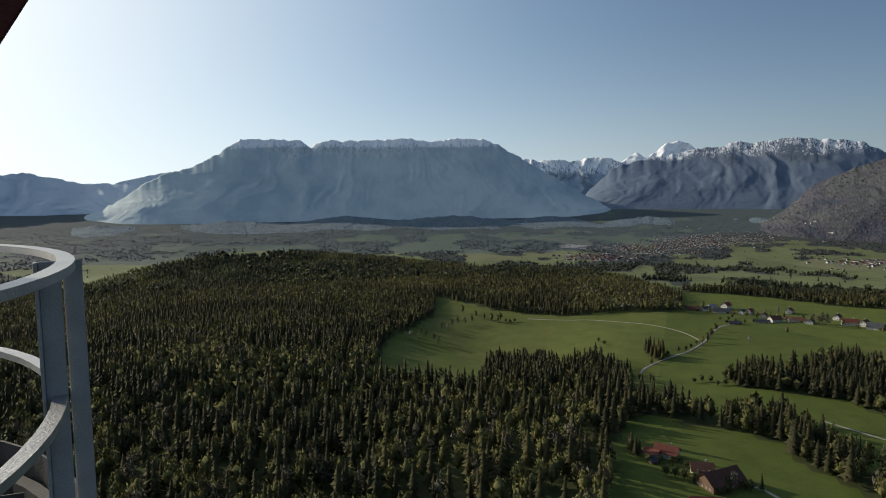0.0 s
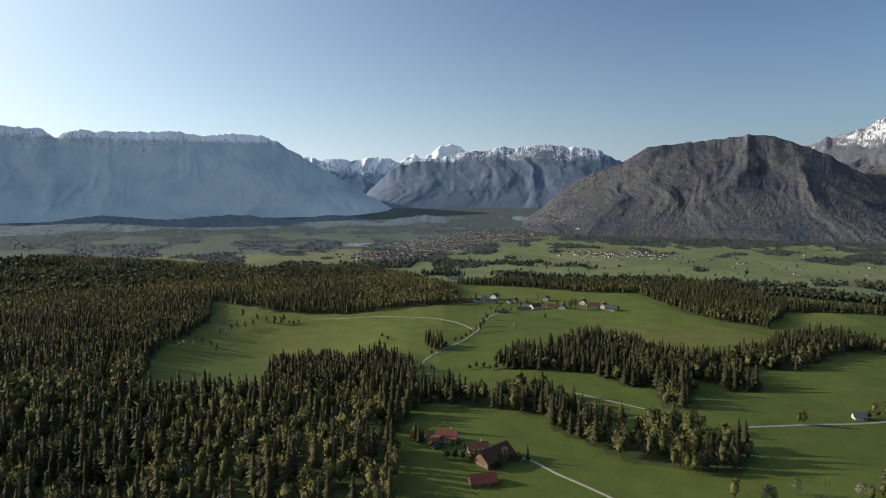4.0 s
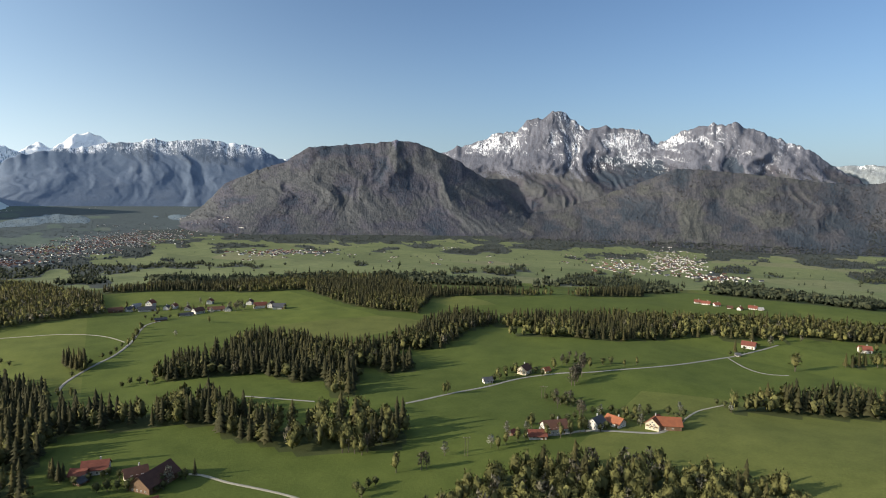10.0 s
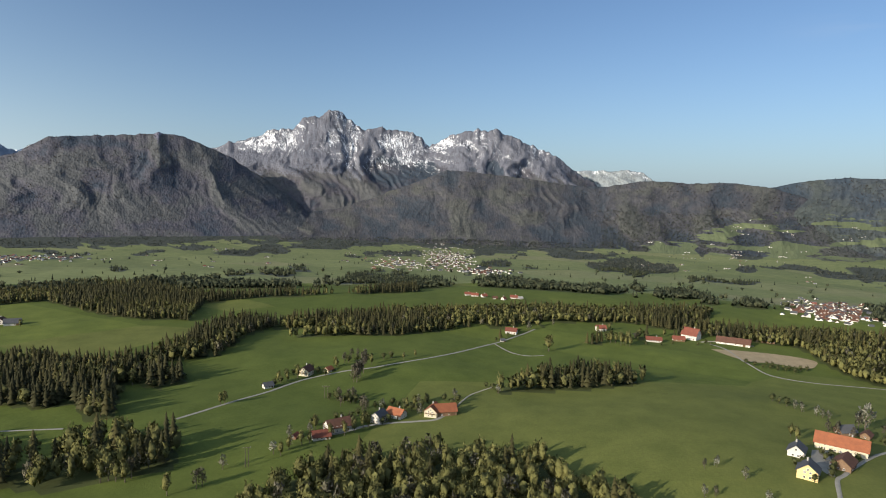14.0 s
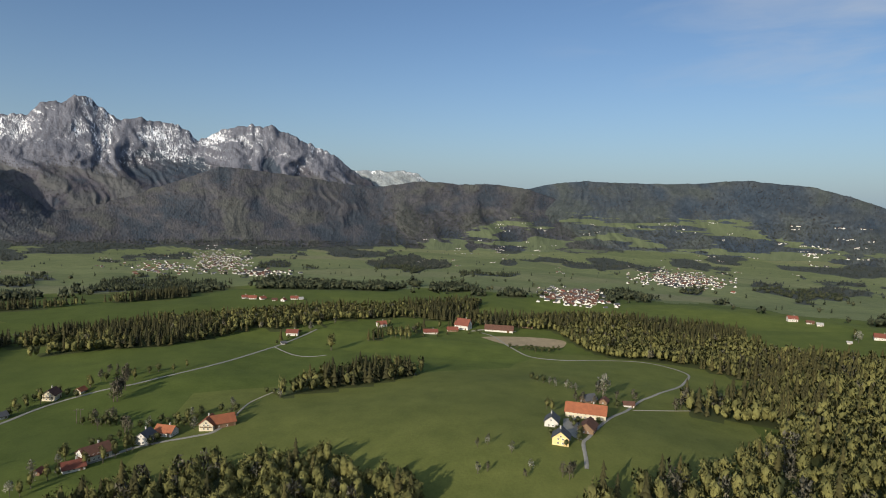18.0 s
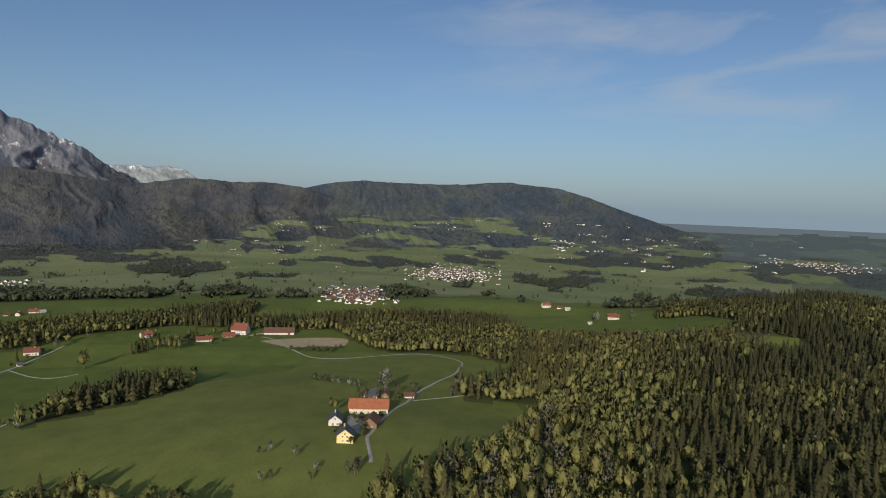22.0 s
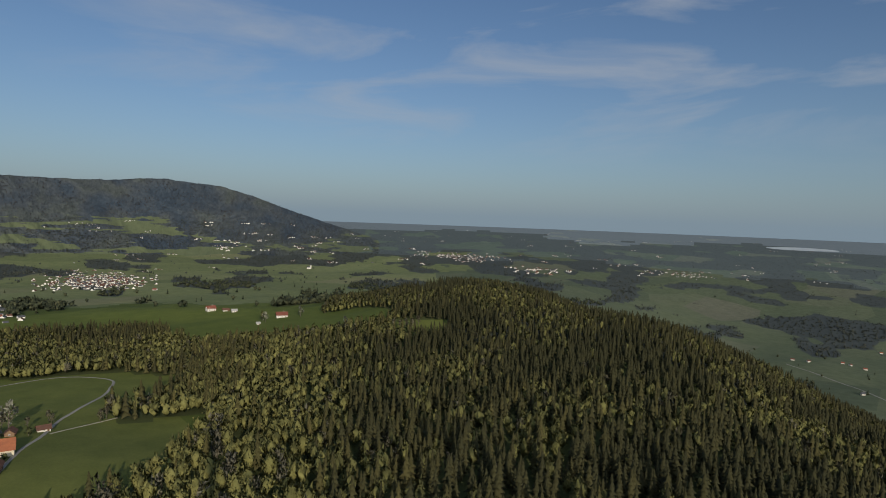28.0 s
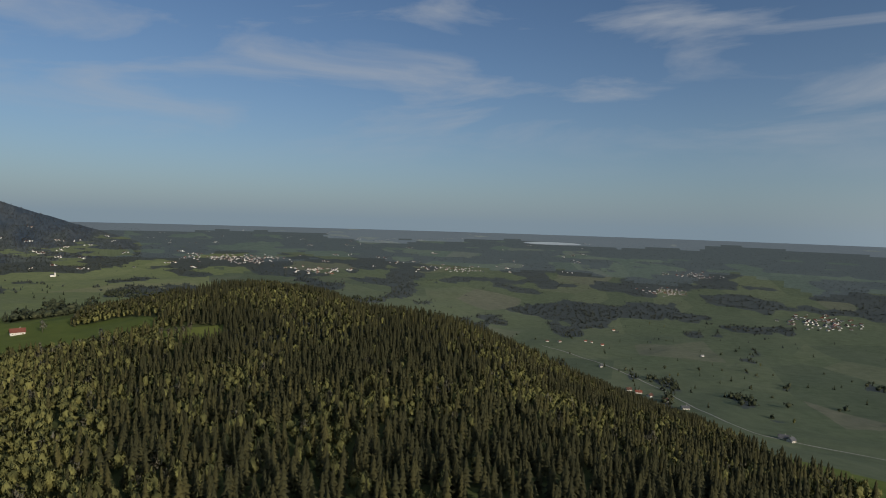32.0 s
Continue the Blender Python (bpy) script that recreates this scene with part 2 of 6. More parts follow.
# default grass is greyed, haze being painted into the pastures
def mountain_material(name, wood, beech, leaf, rock, snow=(0.8, 0.82, 0.86), relief=3.0, crown=0.8, grass=((0.094, 0.114, 0.064), (0.114, 0.134, 0.074))):
    """Slopes of spruce and beech woods, bare rock, snow and hillside pastures, spread by the land's own maps of cover."""
    def build(nodes, links, bsdf):
        def chart_of(title):
            a = nodes.new("ShaderNodeAttribute")
            a.attribute_name = title
            return a

        def along(scale):
            mp = nodes.new("ShaderNodeMapping")
            mp.inputs["Scale"].default_value = scale
            links.new(chart.outputs["Vector"], mp.inputs["Vector"])
            return mp.outputs["Vector"]

        def edge(fac, jitter, amount, sharp, at=0.5):
            """A ragged edge where the map passes a level."""
            wob = math_node(nodes, links, "MULTIPLY", math_node(nodes, links, "SUBTRACT", jitter, 0.5), amount)
            return math_node(nodes, links, "MULTIPLY", math_node(nodes, links, "SUBTRACT", math_node(nodes, links, "ADD", fac, wob), at), sharp, True)
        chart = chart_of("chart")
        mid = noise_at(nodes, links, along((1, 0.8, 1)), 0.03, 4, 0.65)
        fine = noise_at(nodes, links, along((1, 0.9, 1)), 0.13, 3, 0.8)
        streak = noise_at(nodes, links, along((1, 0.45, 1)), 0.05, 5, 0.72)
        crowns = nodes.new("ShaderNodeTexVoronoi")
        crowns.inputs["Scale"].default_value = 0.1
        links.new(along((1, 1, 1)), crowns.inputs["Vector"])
        one = nodes.new("ShaderNodeSeparateColor")
        links.new(crowns.outputs["Color"], one.inputs["Color"])
        stand = math_node(nodes, links, "ADD", chart_of("stand").outputs["Fac"], math_node(nodes, links, "MULTIPLY", math_node(nodes, links, "SUBTRACT", mix(nodes, links, 0.5, mid, fine), 0.5), 0.9))
        trees = ramp(nodes, links, stand, [(0.3, wood), (0.47, tuple(0.5 * (a + b) for a, b in zip(wood, beech))), (0.62, beech), (0.85, leaf)])
        trees = mix(nodes, links, 1.0, trees, ramp(nodes, links, one.outputs["Red"], [(0.0, tuple(1 - 0.22 * crown * q for q in (1.05, 1.0, 0.95))), (1.0, tuple(1 + 0.22 * crown * q for q in (1.05, 1.0, 0.9)))]), "MULTIPLY")
        stone = ramp(nodes, links, mix(nodes, links, 0.35, streak, fine), [(0.36, tuple(q * 0.42 for q in rock)), (0.5, tuple(q * 0.78 for q in rock)), (0.64, rock)])
        c = mix(nodes, links, edge(chart_of("rock").outputs["Fac"], mix(nodes, links, 0.5, streak, fine), 1.0, 5.0), trees, stone)
        pasture = ramp(nodes, links, mid, [(0.35, grass[0]), (0.65, grass[1])])
        c = mix(nodes, links, edge(chart_of("pasture").outputs["Fac"], fine, 0.35, 8.0), c, pasture)
        veins = []
        for lean in (0.55, -0.5):
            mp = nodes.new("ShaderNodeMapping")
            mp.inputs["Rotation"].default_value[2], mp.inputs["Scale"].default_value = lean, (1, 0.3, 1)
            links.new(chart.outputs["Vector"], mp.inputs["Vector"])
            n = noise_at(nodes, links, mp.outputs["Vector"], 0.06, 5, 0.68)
            veins.append(math_node(nodes, links, "ABSOLUTE", math_node(nodes, links, "SUBTRACT", n, 0.5)))
        thin = math_node(nodes, links, "MULTIPLY", math_node(nodes, links, "MINIMUM", veins[0], veins[1]), 9.0)
        lying = math_node(nodes, links, "MULTIPLY", math_node(nodes, links, "SUBTRACT", chart_of("snow").outputs["Fac"], thin), 7.0, True)
        c = mix(nodes, links, lying, c, snow)
        links.new(c, bsdf.inputs["Base Color"])
        rough_rock = math_node(nodes, links, "MULTIPLY", mix(nodes, links, 0.4, fine, streak), chart_of("rock").outputs["Fac"])
        bump(nodes, links, bsdf, math_node(nodes, links, "ADD", math_node(nodes, links, "MULTIPLY", rough_rock, 2.0), math_node(nodes, links, "MULTIPLY", crowns.outputs["Distance"], -crown)), 0.8, relief)
    return material(name, build, 0.95, 0.1)


MID_WOODS = foliage("valley_wood_foliage", (0.032, 0.041, 0.026), (0.050, 0.060, 0.035), (0.082, 0.087, 0.048), 0.15)
# next two: haze painted into the leaf colours, bluer than MID_WOODS
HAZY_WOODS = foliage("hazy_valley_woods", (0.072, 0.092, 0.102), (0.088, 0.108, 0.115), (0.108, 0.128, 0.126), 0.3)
FAR_WOODS = foliage("hazed_distant_woods", (0.038, 0.046, 0.042), (0.054, 0.063, 0.055), (0.082, 0.088, 0.070), 0.1)
# mountainside trees: blue-grey haze mixed into their own brown and green
MOUNT_WOODS = foliage("hazed_beeches", (0.076, 0.074, 0.080), (0.092, 0.087, 0.090), (0.108, 0.106, 0.092), 0.5)
MOUNT_SPRUCE = foliage("hazed_spruces", (0.056, 0.066, 0.078), (0.066, 0.076, 0.086), (0.082, 0.092, 0.094), 0.5)
ASPHALT = plain("asphalt", (0.23, 0.222, 0.20), 0.9, 0.18, 0.35)
GRAVEL = plain("pale_gravel", (0.30, 0.28, 0.22), 0.95, 0.2, 0.4)
SOIL = plain("ploughed_soil", (0.27, 0.215, 0.135), 0.95, 0.2, 0.15)
STEEL = plain("galvanised_steel", (0.42, 0.42, 0.41), 0.45, 0.16, 6.0, metal=0.6, spec=0.5)
DARK_STEEL = plain("dark_weathered_steel", (0.075, 0.072, 0.07), 0.7, 0.25, 6.0)
PAINTED = plain("grey_painted_steel", (0.30, 0.31, 0.31), 0.6, 0.18, 8.0, spec=0.4)
RED_STEEL = plain("dark_red_paint", (0.10, 0.02, 0.015), 0.5, 0.2, 4.0)
CONCRETE = plain("concrete", (0.34, 0.33, 0.31), 0.9, 0.15, 0.7)


def build_tiles(colour, dark):
    def build(nodes, links, bsdf):
        v = place(nodes, links)
        n = noise_at(nodes, links, v, 0.35, 4, 0.6)
        f = noise_at(nodes, links, v, 4.0, 3, 0.7)
        wave = nodes.new("ShaderNodeTexWave")
        wave.inputs["Scale"].default_value, wave.inputs["Distortion"].default_value = 0.9, 0.4
        wave.bands_direction = "Y"
        links.new(v, wave.inputs["Vector"])
        info = nodes.new("ShaderNodeObjectInfo")
        k = mix(nodes, links, 0.5, n, f)
        c = ramp(nodes, links, k, [(0.32, dark), (0.66, colour)])
        shade = ramp(nodes, links, info.outputs["Random"], [(0.0, (0.82, 0.82, 0.85)), (1.0, (1.12, 1.1, 1.08))])
        links.new(mix(nodes, links, 1.0, c, shade, "MULTIPLY"), bsdf.inputs["Base Color"])
        bump(nodes, links, bsdf, wave.outputs["Fac"], 0.5, 0.06)
    return build


ROOFS = {
    "red": material("red_roof_tiles", build_tiles((0.21, 0.072, 0.048), (0.12, 0.045, 0.034)), 0.85),
    "orange": material("orange_roof_tiles", build_tiles((0.29, 0.105, 0.052), (0.17, 0.066, 0.038)), 0.85),
    "brown": material("brown_roof_tiles", build_tiles((0.13, 0.065, 0.045), (0.07, 0.04, 0.032)), 0.85),
    "slate": material("slate_grey_roof", build_tiles((0.085, 0.09, 0.10), (0.05, 0.052, 0.06)), 0.7),
    "grey": material("light_grey_roof", build_tiles((0.34, 0.34, 0.34), (0.22, 0.22, 0.22)), 0.7),
}
WALLS = {
    "white": plain("white_render", (0.52, 0.50, 0.465), 0.9, 0.08, 0.5),
    "cream": plain("cream_render", (0.50, 0.45, 0.34), 0.9, 0.08, 0.5),
    "yellow": plain("yellow_render", (0.64, 0.50, 0.24), 0.9, 0.08, 0.5),
    "wood": plain("weathered_boards", (0.17, 0.11, 0.07), 0.9, 0.3, 1.2),
}
TOWN_WALL = plain("pale_town_walls", (0.62, 0.61, 0.58), 0.9, 0.2, 0.05)
TIMBER = plain("dark_timber", (0.11, 0.065, 0.035), 0.85, 0.3, 2.0)
FRAME_WHITE = plain("white_window_frame", (0.7, 0.69, 0.66), 0.6, 0.05, 2.0)


def build_glass(nodes, links, bsdf):
    bsdf.inputs["Base Color"].default_value = (0.03, 0.035, 0.04, 1)
    n = noise_at(nodes, links, place(nodes, links), 0.8, 2)
    bump(nodes, links, bsdf, n, 0.05, 0.02)


GLASS = material("dark_window_glass", build_glass, 0.08, 0.6)


# the sky's pale reflection is painted into the water's base colour
def build_water(nodes, links, bsdf):
    n = noise_at(nodes, links, place(nodes, links), 0.02, 3)
    links.new(ramp(nodes, links, n, [(0.3, (0.34, 0.38, 0.40)), (0.7, (0.42, 0.46, 0.48))]), bsdf.inputs["Base Color"])


WATER = material("lake_water", build_water, 0.5, 0.5)
WOODS = {
    "wood_ridge": [(-1017, 1075), (-817, 1140), (-646, 1116), (-581, 1217), (-433, 1238), (-308, 1281), (-193, 1467), (-31, 1329), (123, 1180), (283, 1453), (347, 1175), (329, 871), (290, 757), (219, 765), (150, 770), (55, 826), (34, 858), (-13, 901), (-16, 790), (-60, 669), (-62, 486), (-12, 476), (40, 469), (74, 465), (116, 481), (128, 406), (120, 430), (96, 381), (78, 291), (67, 239), (60, 60), (40, -40), (-60, -60), (-400, -100), (-700, 300)],
    "wood_strip": [(43, 621), (94, 599), (109, 558), (128, 573), (141, 577), (153, 515), (144, 445), (161, 424), (177, 408), (201, 407), (224, 401), (226, 359), (224, 317), (254, 321), (276, 300), (279, 271), (266, 251), (256, 243), (227, 265), (208, 283), (200, 315), (190, 328), (200, 352), (178, 378), (149, 395), (133, 409), (117, 393), (104, 365), (90, 338), (75, 283), (42, 287), (13, 375)],
    "wood_belt": [(363, 924), (474, 895), (556, 847), (647, 847), (702, 823), (747, 757), (683, 632), (700, 570), (750, 506), (778, 433), (866, 352), (948, 394), (778, 432), (712, 517), (644, 563), (544, 498), (521, 547), (525, 615), (552, 724), (499, 761), (449, 831), (345, 901)],
    "wood_middle": [(224, 483), (258, 515), (273, 498), (321, 534), (347, 530), (371, 514), (370, 450), (404, 424), (457, 430), (516, 451), (562, 456), (589, 412), (617, 385), (587, 352), (634, 380), (594, 407), (519, 397), (472, 383), (445, 374), (412, 409), (390, 380), (380, 350), (358, 355), (358, 389), (297, 335), (285, 347), (307, 381), (290, 394), (285, 435), (261, 448), (224, 474), (228, 492)],
    "wood_east": [(520, 360), (587, 338), (664, 313), (654, 247), (675, 189), (720, 119), (717, 117), (687, 181), (658, 220), (575, 269), (550, 316), (521, 363)],
    "wood_near": [(206, 180), (260, 179), (282, 165), (302, 147), (315, 113), (317, 78), (327, 54), (302, 47), (285, 8), (299, 8), (254, 7), (180, 177), (190, 178)],
    "wood_clump": [(451, 118), (496, 93), (531, 59), (514, 15), (515, 14), (487, 40), (465, 78), (444, 115)],
    "wood_band": [(640, 73), (707, 30), (772, -79), (728, -143), (736, -214), (691, -281), (631, -338), (522, -281), (599, -240), (615, -169), (671, -146), (731, -131), (743, -50), (750, -23), (699, 29), (652, 74)],
    "wood_back": [(767, 42), (801, 7), (791, -48), (800, -106), (825, -162), (817, -232), (785, -302), (748, -367), (681, -336), (677, -262), (711, -203), (718, -142), (765, -109), (766, -47), (761, 6), (778, 39)],
    "wood_hill": [(522, -281), (455, -192), (460, -182), (425, -174), (407, -230), (315, -151), (295, -112), (281, -85), (263, -60), (234, -48), (60, 20), (50, -200), (-144, -507), (-126, -530), (-83, -630), (-15, -954), (126, -1230), (238, -1227), (381, -1191), (519, -1137), (580, -1107), (711, -1028), (613, -683), (938, -827), (648, -514), (698, -414), (674, -300)],
    "wood_rise": [(690, 178), (733, 132), (768, 66), (800, 10), (832, -40), (900, -60), (885, 10), (849, 71), (800, 140), (776, 193), (735, 250), (698, 311), (650, 363), (600, 405), (560, 400), (600, 320), (650, 260)],
    "clear_crest": [(-435, 1227), (-330, 1228), (-352, 1268), (-439, 1290)],
    "clear_meadow": [(648, -330), (706, -368), (712, -489), (640, -586), (551, -562), (520, -520), (575, -440), (630, -372)],
    "clear_small": [(490, -492), (520, -525), (462, -560), (430, -520)],
}
WOOD_BLOCKS = [(77.5, -8.3, 5.8, 0.6), (87.5, -5.96, 2.8, 0.59), (96.3, -3.13, 1.5, 0.72), (95.9, -5.81, 1.0, 0.36), (88.5, -9.27, 1.9, 0.54), (99.9, -1.23, 1.5, 0.36), (100.4, -3.01, 1.9, 0.46), (90.9, -8.29, 2.5, 0.3), (96.5, -8.76, 2.1, 0.41), (108.2, -2.49, 2.1, 0.52), (111.3, -3.14, 3.0, 0.57), (115.8, -3.09, 3.0, 0.71), (120.0, -6.64, 3.1, 0.55), (111.7, -7.38, 1.5, 0.31), (125.5, -4.25, 4.8, 0.82), (131.2, -4.23, 3.2, 0.6), (82.0, -5.34, 2.2, 0.29), (92.4, -4.5, 0.6, 0.61), (54.5, -5.29, 1.4, 0.31), (174.6, -7.62, 7.2, 0.79), (170.0, -5.38, 3.1, 0.44), (171.9, -4.38, 2.2, 0.33), (182.4, -2.33, 3.8, 0.35), (166.6, -4.17, 2.8, 0.3), (160.9, -5.39, 3.0, 0.3), (154.3, -5.54, 2.6, 0.31), (144.6, -4.21, 3.1, 0.31)]
FOREST_LINE = [(-60, 9), (20, 9), (22, -4.3), (24, -4.3), (29.4, -4.5), (37, -5.0), (45.6, -5.2), (47.5, -4.8), (55, -4.75), (64.6, -5.1), (71, -5.0), (74, -5.5), (81, -5.2), (87, -4.3), (94, -2.1), (97.8, -0.68), (105.0, -1.05), (115.7, -0.81), (117.3, -2.11), (123.1, -3.17), (128.1, -2.88), (131.0, -1.68), (134.6, -0.9), (139.6, 0.5)]


# ---- land ----
def mesh_object(name, verts, faces, mat, parent=None, label="", tint=None, smooth_faces=False, normals=None):
    """A mesh from arrays: verts (n, 3); faces (m, 3) or (m, 4)."""
    me = bpy.data.meshes.new(name)
    verts, faces = np.asarray(verts, np.float32), np.asarray(faces, np.int32)
    k = faces.shape[1]
    me.vertices.add(len(verts))
    me.vertices.foreach_set("co", verts.ravel())
    me.loops.add(faces.size)
    me.loops.foreach_set("vertex_index", faces.ravel())
    me.polygons.add(len(faces))
    me.polygons.foreach_set("loop_start", np.arange(len(faces), dtype=np.int32) * k)
    if smooth_faces:
        me.polygons.foreach_set("use_smooth", np.ones(len(faces), bool))
    if tint is not None:
        me.attributes.new("tint", "FLOAT", "POINT").data.foreach_set("value", np.asarray(tint, np.float32))
    me.update(calc_edges=True)
    if normals is not None:
        me.polygons.foreach_set("use_smooth", np.ones(len(faces), bool))
        me.attributes.new("custom_normal", "FLOAT_VECTOR", "POINT").data.foreach_set("vector", np.asarray(normals, np.float32).ravel())
    me.materials.append(mat)
    ob = new(name, me)
    if parent:
        ob.parent = parent
    if label:
        ob["label"] = label
    return ob


def wooded(az, el):
    """The map of far woods, by bearing and height angle from the tower: 0 open, 1 woods."""
    az, el = np.asarray(az, float), np.asarray(el, float)
    depth = -12 * np.log(np.maximum(0.3, 0.6 - el)) + np.maximum(el, 0) * 3
    n = fbm(az / 3.0 + 40, depth, 4, 6) + 0.14 * (fbm(az / 0.6, depth * 3, 2, 15) - 0.5)
    valley = lerp_table(el, [(-8, 0.6), (-6.3, 0.55), (-5.2, 0.6), (-4.2, 0.72), (-3, 0.85)])
    meadows = lerp_table(el, [(-9.6, 0.62), (-8.4, 0.55), (-7.7, 0.2), (-6.2, 0.1), (-4, 0.12)])
    slopes = lerp_table(el, [(-9.8, 0.7), (-8.7, 0.55), (-7.7, 0.25), (-5.5, 0.3), (-4, 0.4), (-1.5, 0.45)])
    plain_cover = lerp_table(el, [(-14, 0.08), (-8, 0.2), (-6, 0.4), (-4, 0.52), (-3, 0.6), (-2, 0.75), (-1.2, 0.9)])
    a, b, c = smooth(20, 30, az), smooth(82, 92, az), smooth(126, 140, az)
    cover = valley * (1 - a) + (meadows * (1 - b) + (slopes * (1 - c) + plain_cover * c) * b) * a
    w = 0.5 + (0.5 + (cover - 0.5) * 0.5 - n) * 5
    w = np.maximum(w, 0.5 + (el - lerp_table(az, FOREST_LINE) + (n - 0.5) * 2.6) * 4)
    for ca, ce, wide, high in WOOD_BLOCKS:
        d = np.sqrt(((az - ca) / wide) ** 2 + ((el - ce) / high) ** 2) + (n - 0.5) * 2.6
        w = np.maximum(w, 0.5 + (1 - d) * 3)
    return np.clip(w, 0, 1)


def set_map(ob, x, y, z, near=None):
    r, az = np.hypot(x, y).ravel(), np.degrees(np.arctan2(x, y)).ravel()
    az = np.where(az < -120, az + 360, az)
    w = wooded(az, np.degrees(np.arctan2(z.ravel() - 150, r)))
    if near is not None:
        w = np.where(r < 980, near.ravel(), w)
    ob.data.attributes.new("wooded", "FLOAT", "POINT").data.foreach_set("value", w.astype(np.float32))


def inside(x, y, loop):
    hit = np.zeros(np.shape(x), bool)
    for (x0, y0), (x1, y1) in zip(loop, loop[1:] + loop[:1]):
        if y0 != y1:
            hit ^= ((y0 > y) != (y1 > y)) & (x < (x1 - x0) * (y - y0) / (y1 - y0) + x0)
    return hit


def grid_faces(rows, cols):
    i = (np.arange(rows - 1)[:, None] * cols + np.arange(cols - 1)[None, :]).ravel()
    return np.stack([i, i + 1, i + cols + 1, i + cols], 1)


# one sheet of land to the horizon, finer where it lies in view
az_steps = np.radians(np.concatenate([np.arange(-50, 210, 0.4), np.arange(210, 310.1, 4)]))
r_steps = np.concatenate([[0.5, 30, 60], np.geomspace(90, 4950, 180)])
rr, aa = np.meshgrid(r_steps, az_steps, indexing="ij")
gx, gy = rr * np.sin(aa), rr * np.cos(aa)
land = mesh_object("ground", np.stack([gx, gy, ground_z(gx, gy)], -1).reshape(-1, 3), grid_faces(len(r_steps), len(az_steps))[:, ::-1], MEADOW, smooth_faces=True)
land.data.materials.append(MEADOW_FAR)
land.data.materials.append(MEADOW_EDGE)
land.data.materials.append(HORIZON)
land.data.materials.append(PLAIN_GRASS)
# land takes the haze-painted grasses in steps, by distance and bearing
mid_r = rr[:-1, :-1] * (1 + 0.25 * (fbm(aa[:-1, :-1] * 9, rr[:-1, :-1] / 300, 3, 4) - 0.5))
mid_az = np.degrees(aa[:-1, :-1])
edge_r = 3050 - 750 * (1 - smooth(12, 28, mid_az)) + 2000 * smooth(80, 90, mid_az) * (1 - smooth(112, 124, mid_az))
haze_zone = (mid_r > 1080).astype(np.int32) + (mid_r > edge_r) + (mid_r > np.maximum(edge_r, 4250 + 2000 * (1 - smooth(100, 120, mid_az))))
haze_zone = np.where((mid_az > 141 + 8 * (fbm(mid_r / 500, mid_az / 9, 3, 2) - 0.5)) & (mid_r > 620) & (mid_r < 3050), 4, haze_zone)
land.data.polygons.foreach_set("material_index", haze_zone.ravel().astype(np.int32))
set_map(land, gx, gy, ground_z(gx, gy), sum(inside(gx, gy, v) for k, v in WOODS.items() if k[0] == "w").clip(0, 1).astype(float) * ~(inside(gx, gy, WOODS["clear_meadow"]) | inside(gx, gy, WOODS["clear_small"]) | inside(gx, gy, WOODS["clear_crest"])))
tagged(land, "rolling green spring meadows running out to a wide plain", "ground", kind="structure")


SLOPES, ROWS = [], 84


def spur_field(u, v, seed, octaves=6):
    """Sharp-backed spurs that branch into lesser ones: 0 in the gullies, 1 on the backs."""
    total, weight, share_of, amp = 0.0, 0.0, 1.0, 1.0
    for k in range(octaves):
        n = 1 - abs(2 * value_noise(u * 2.0 ** k + k * 5.3, v * 1.9 ** k + k * 3.1, seed + k * 17) - 1)
        total, weight = total + amp * share_of * n, weight + amp
        share_of, amp = np.clip(n * 1.5, 0.25, 1), amp * 0.56
    return total / weight * 1.35


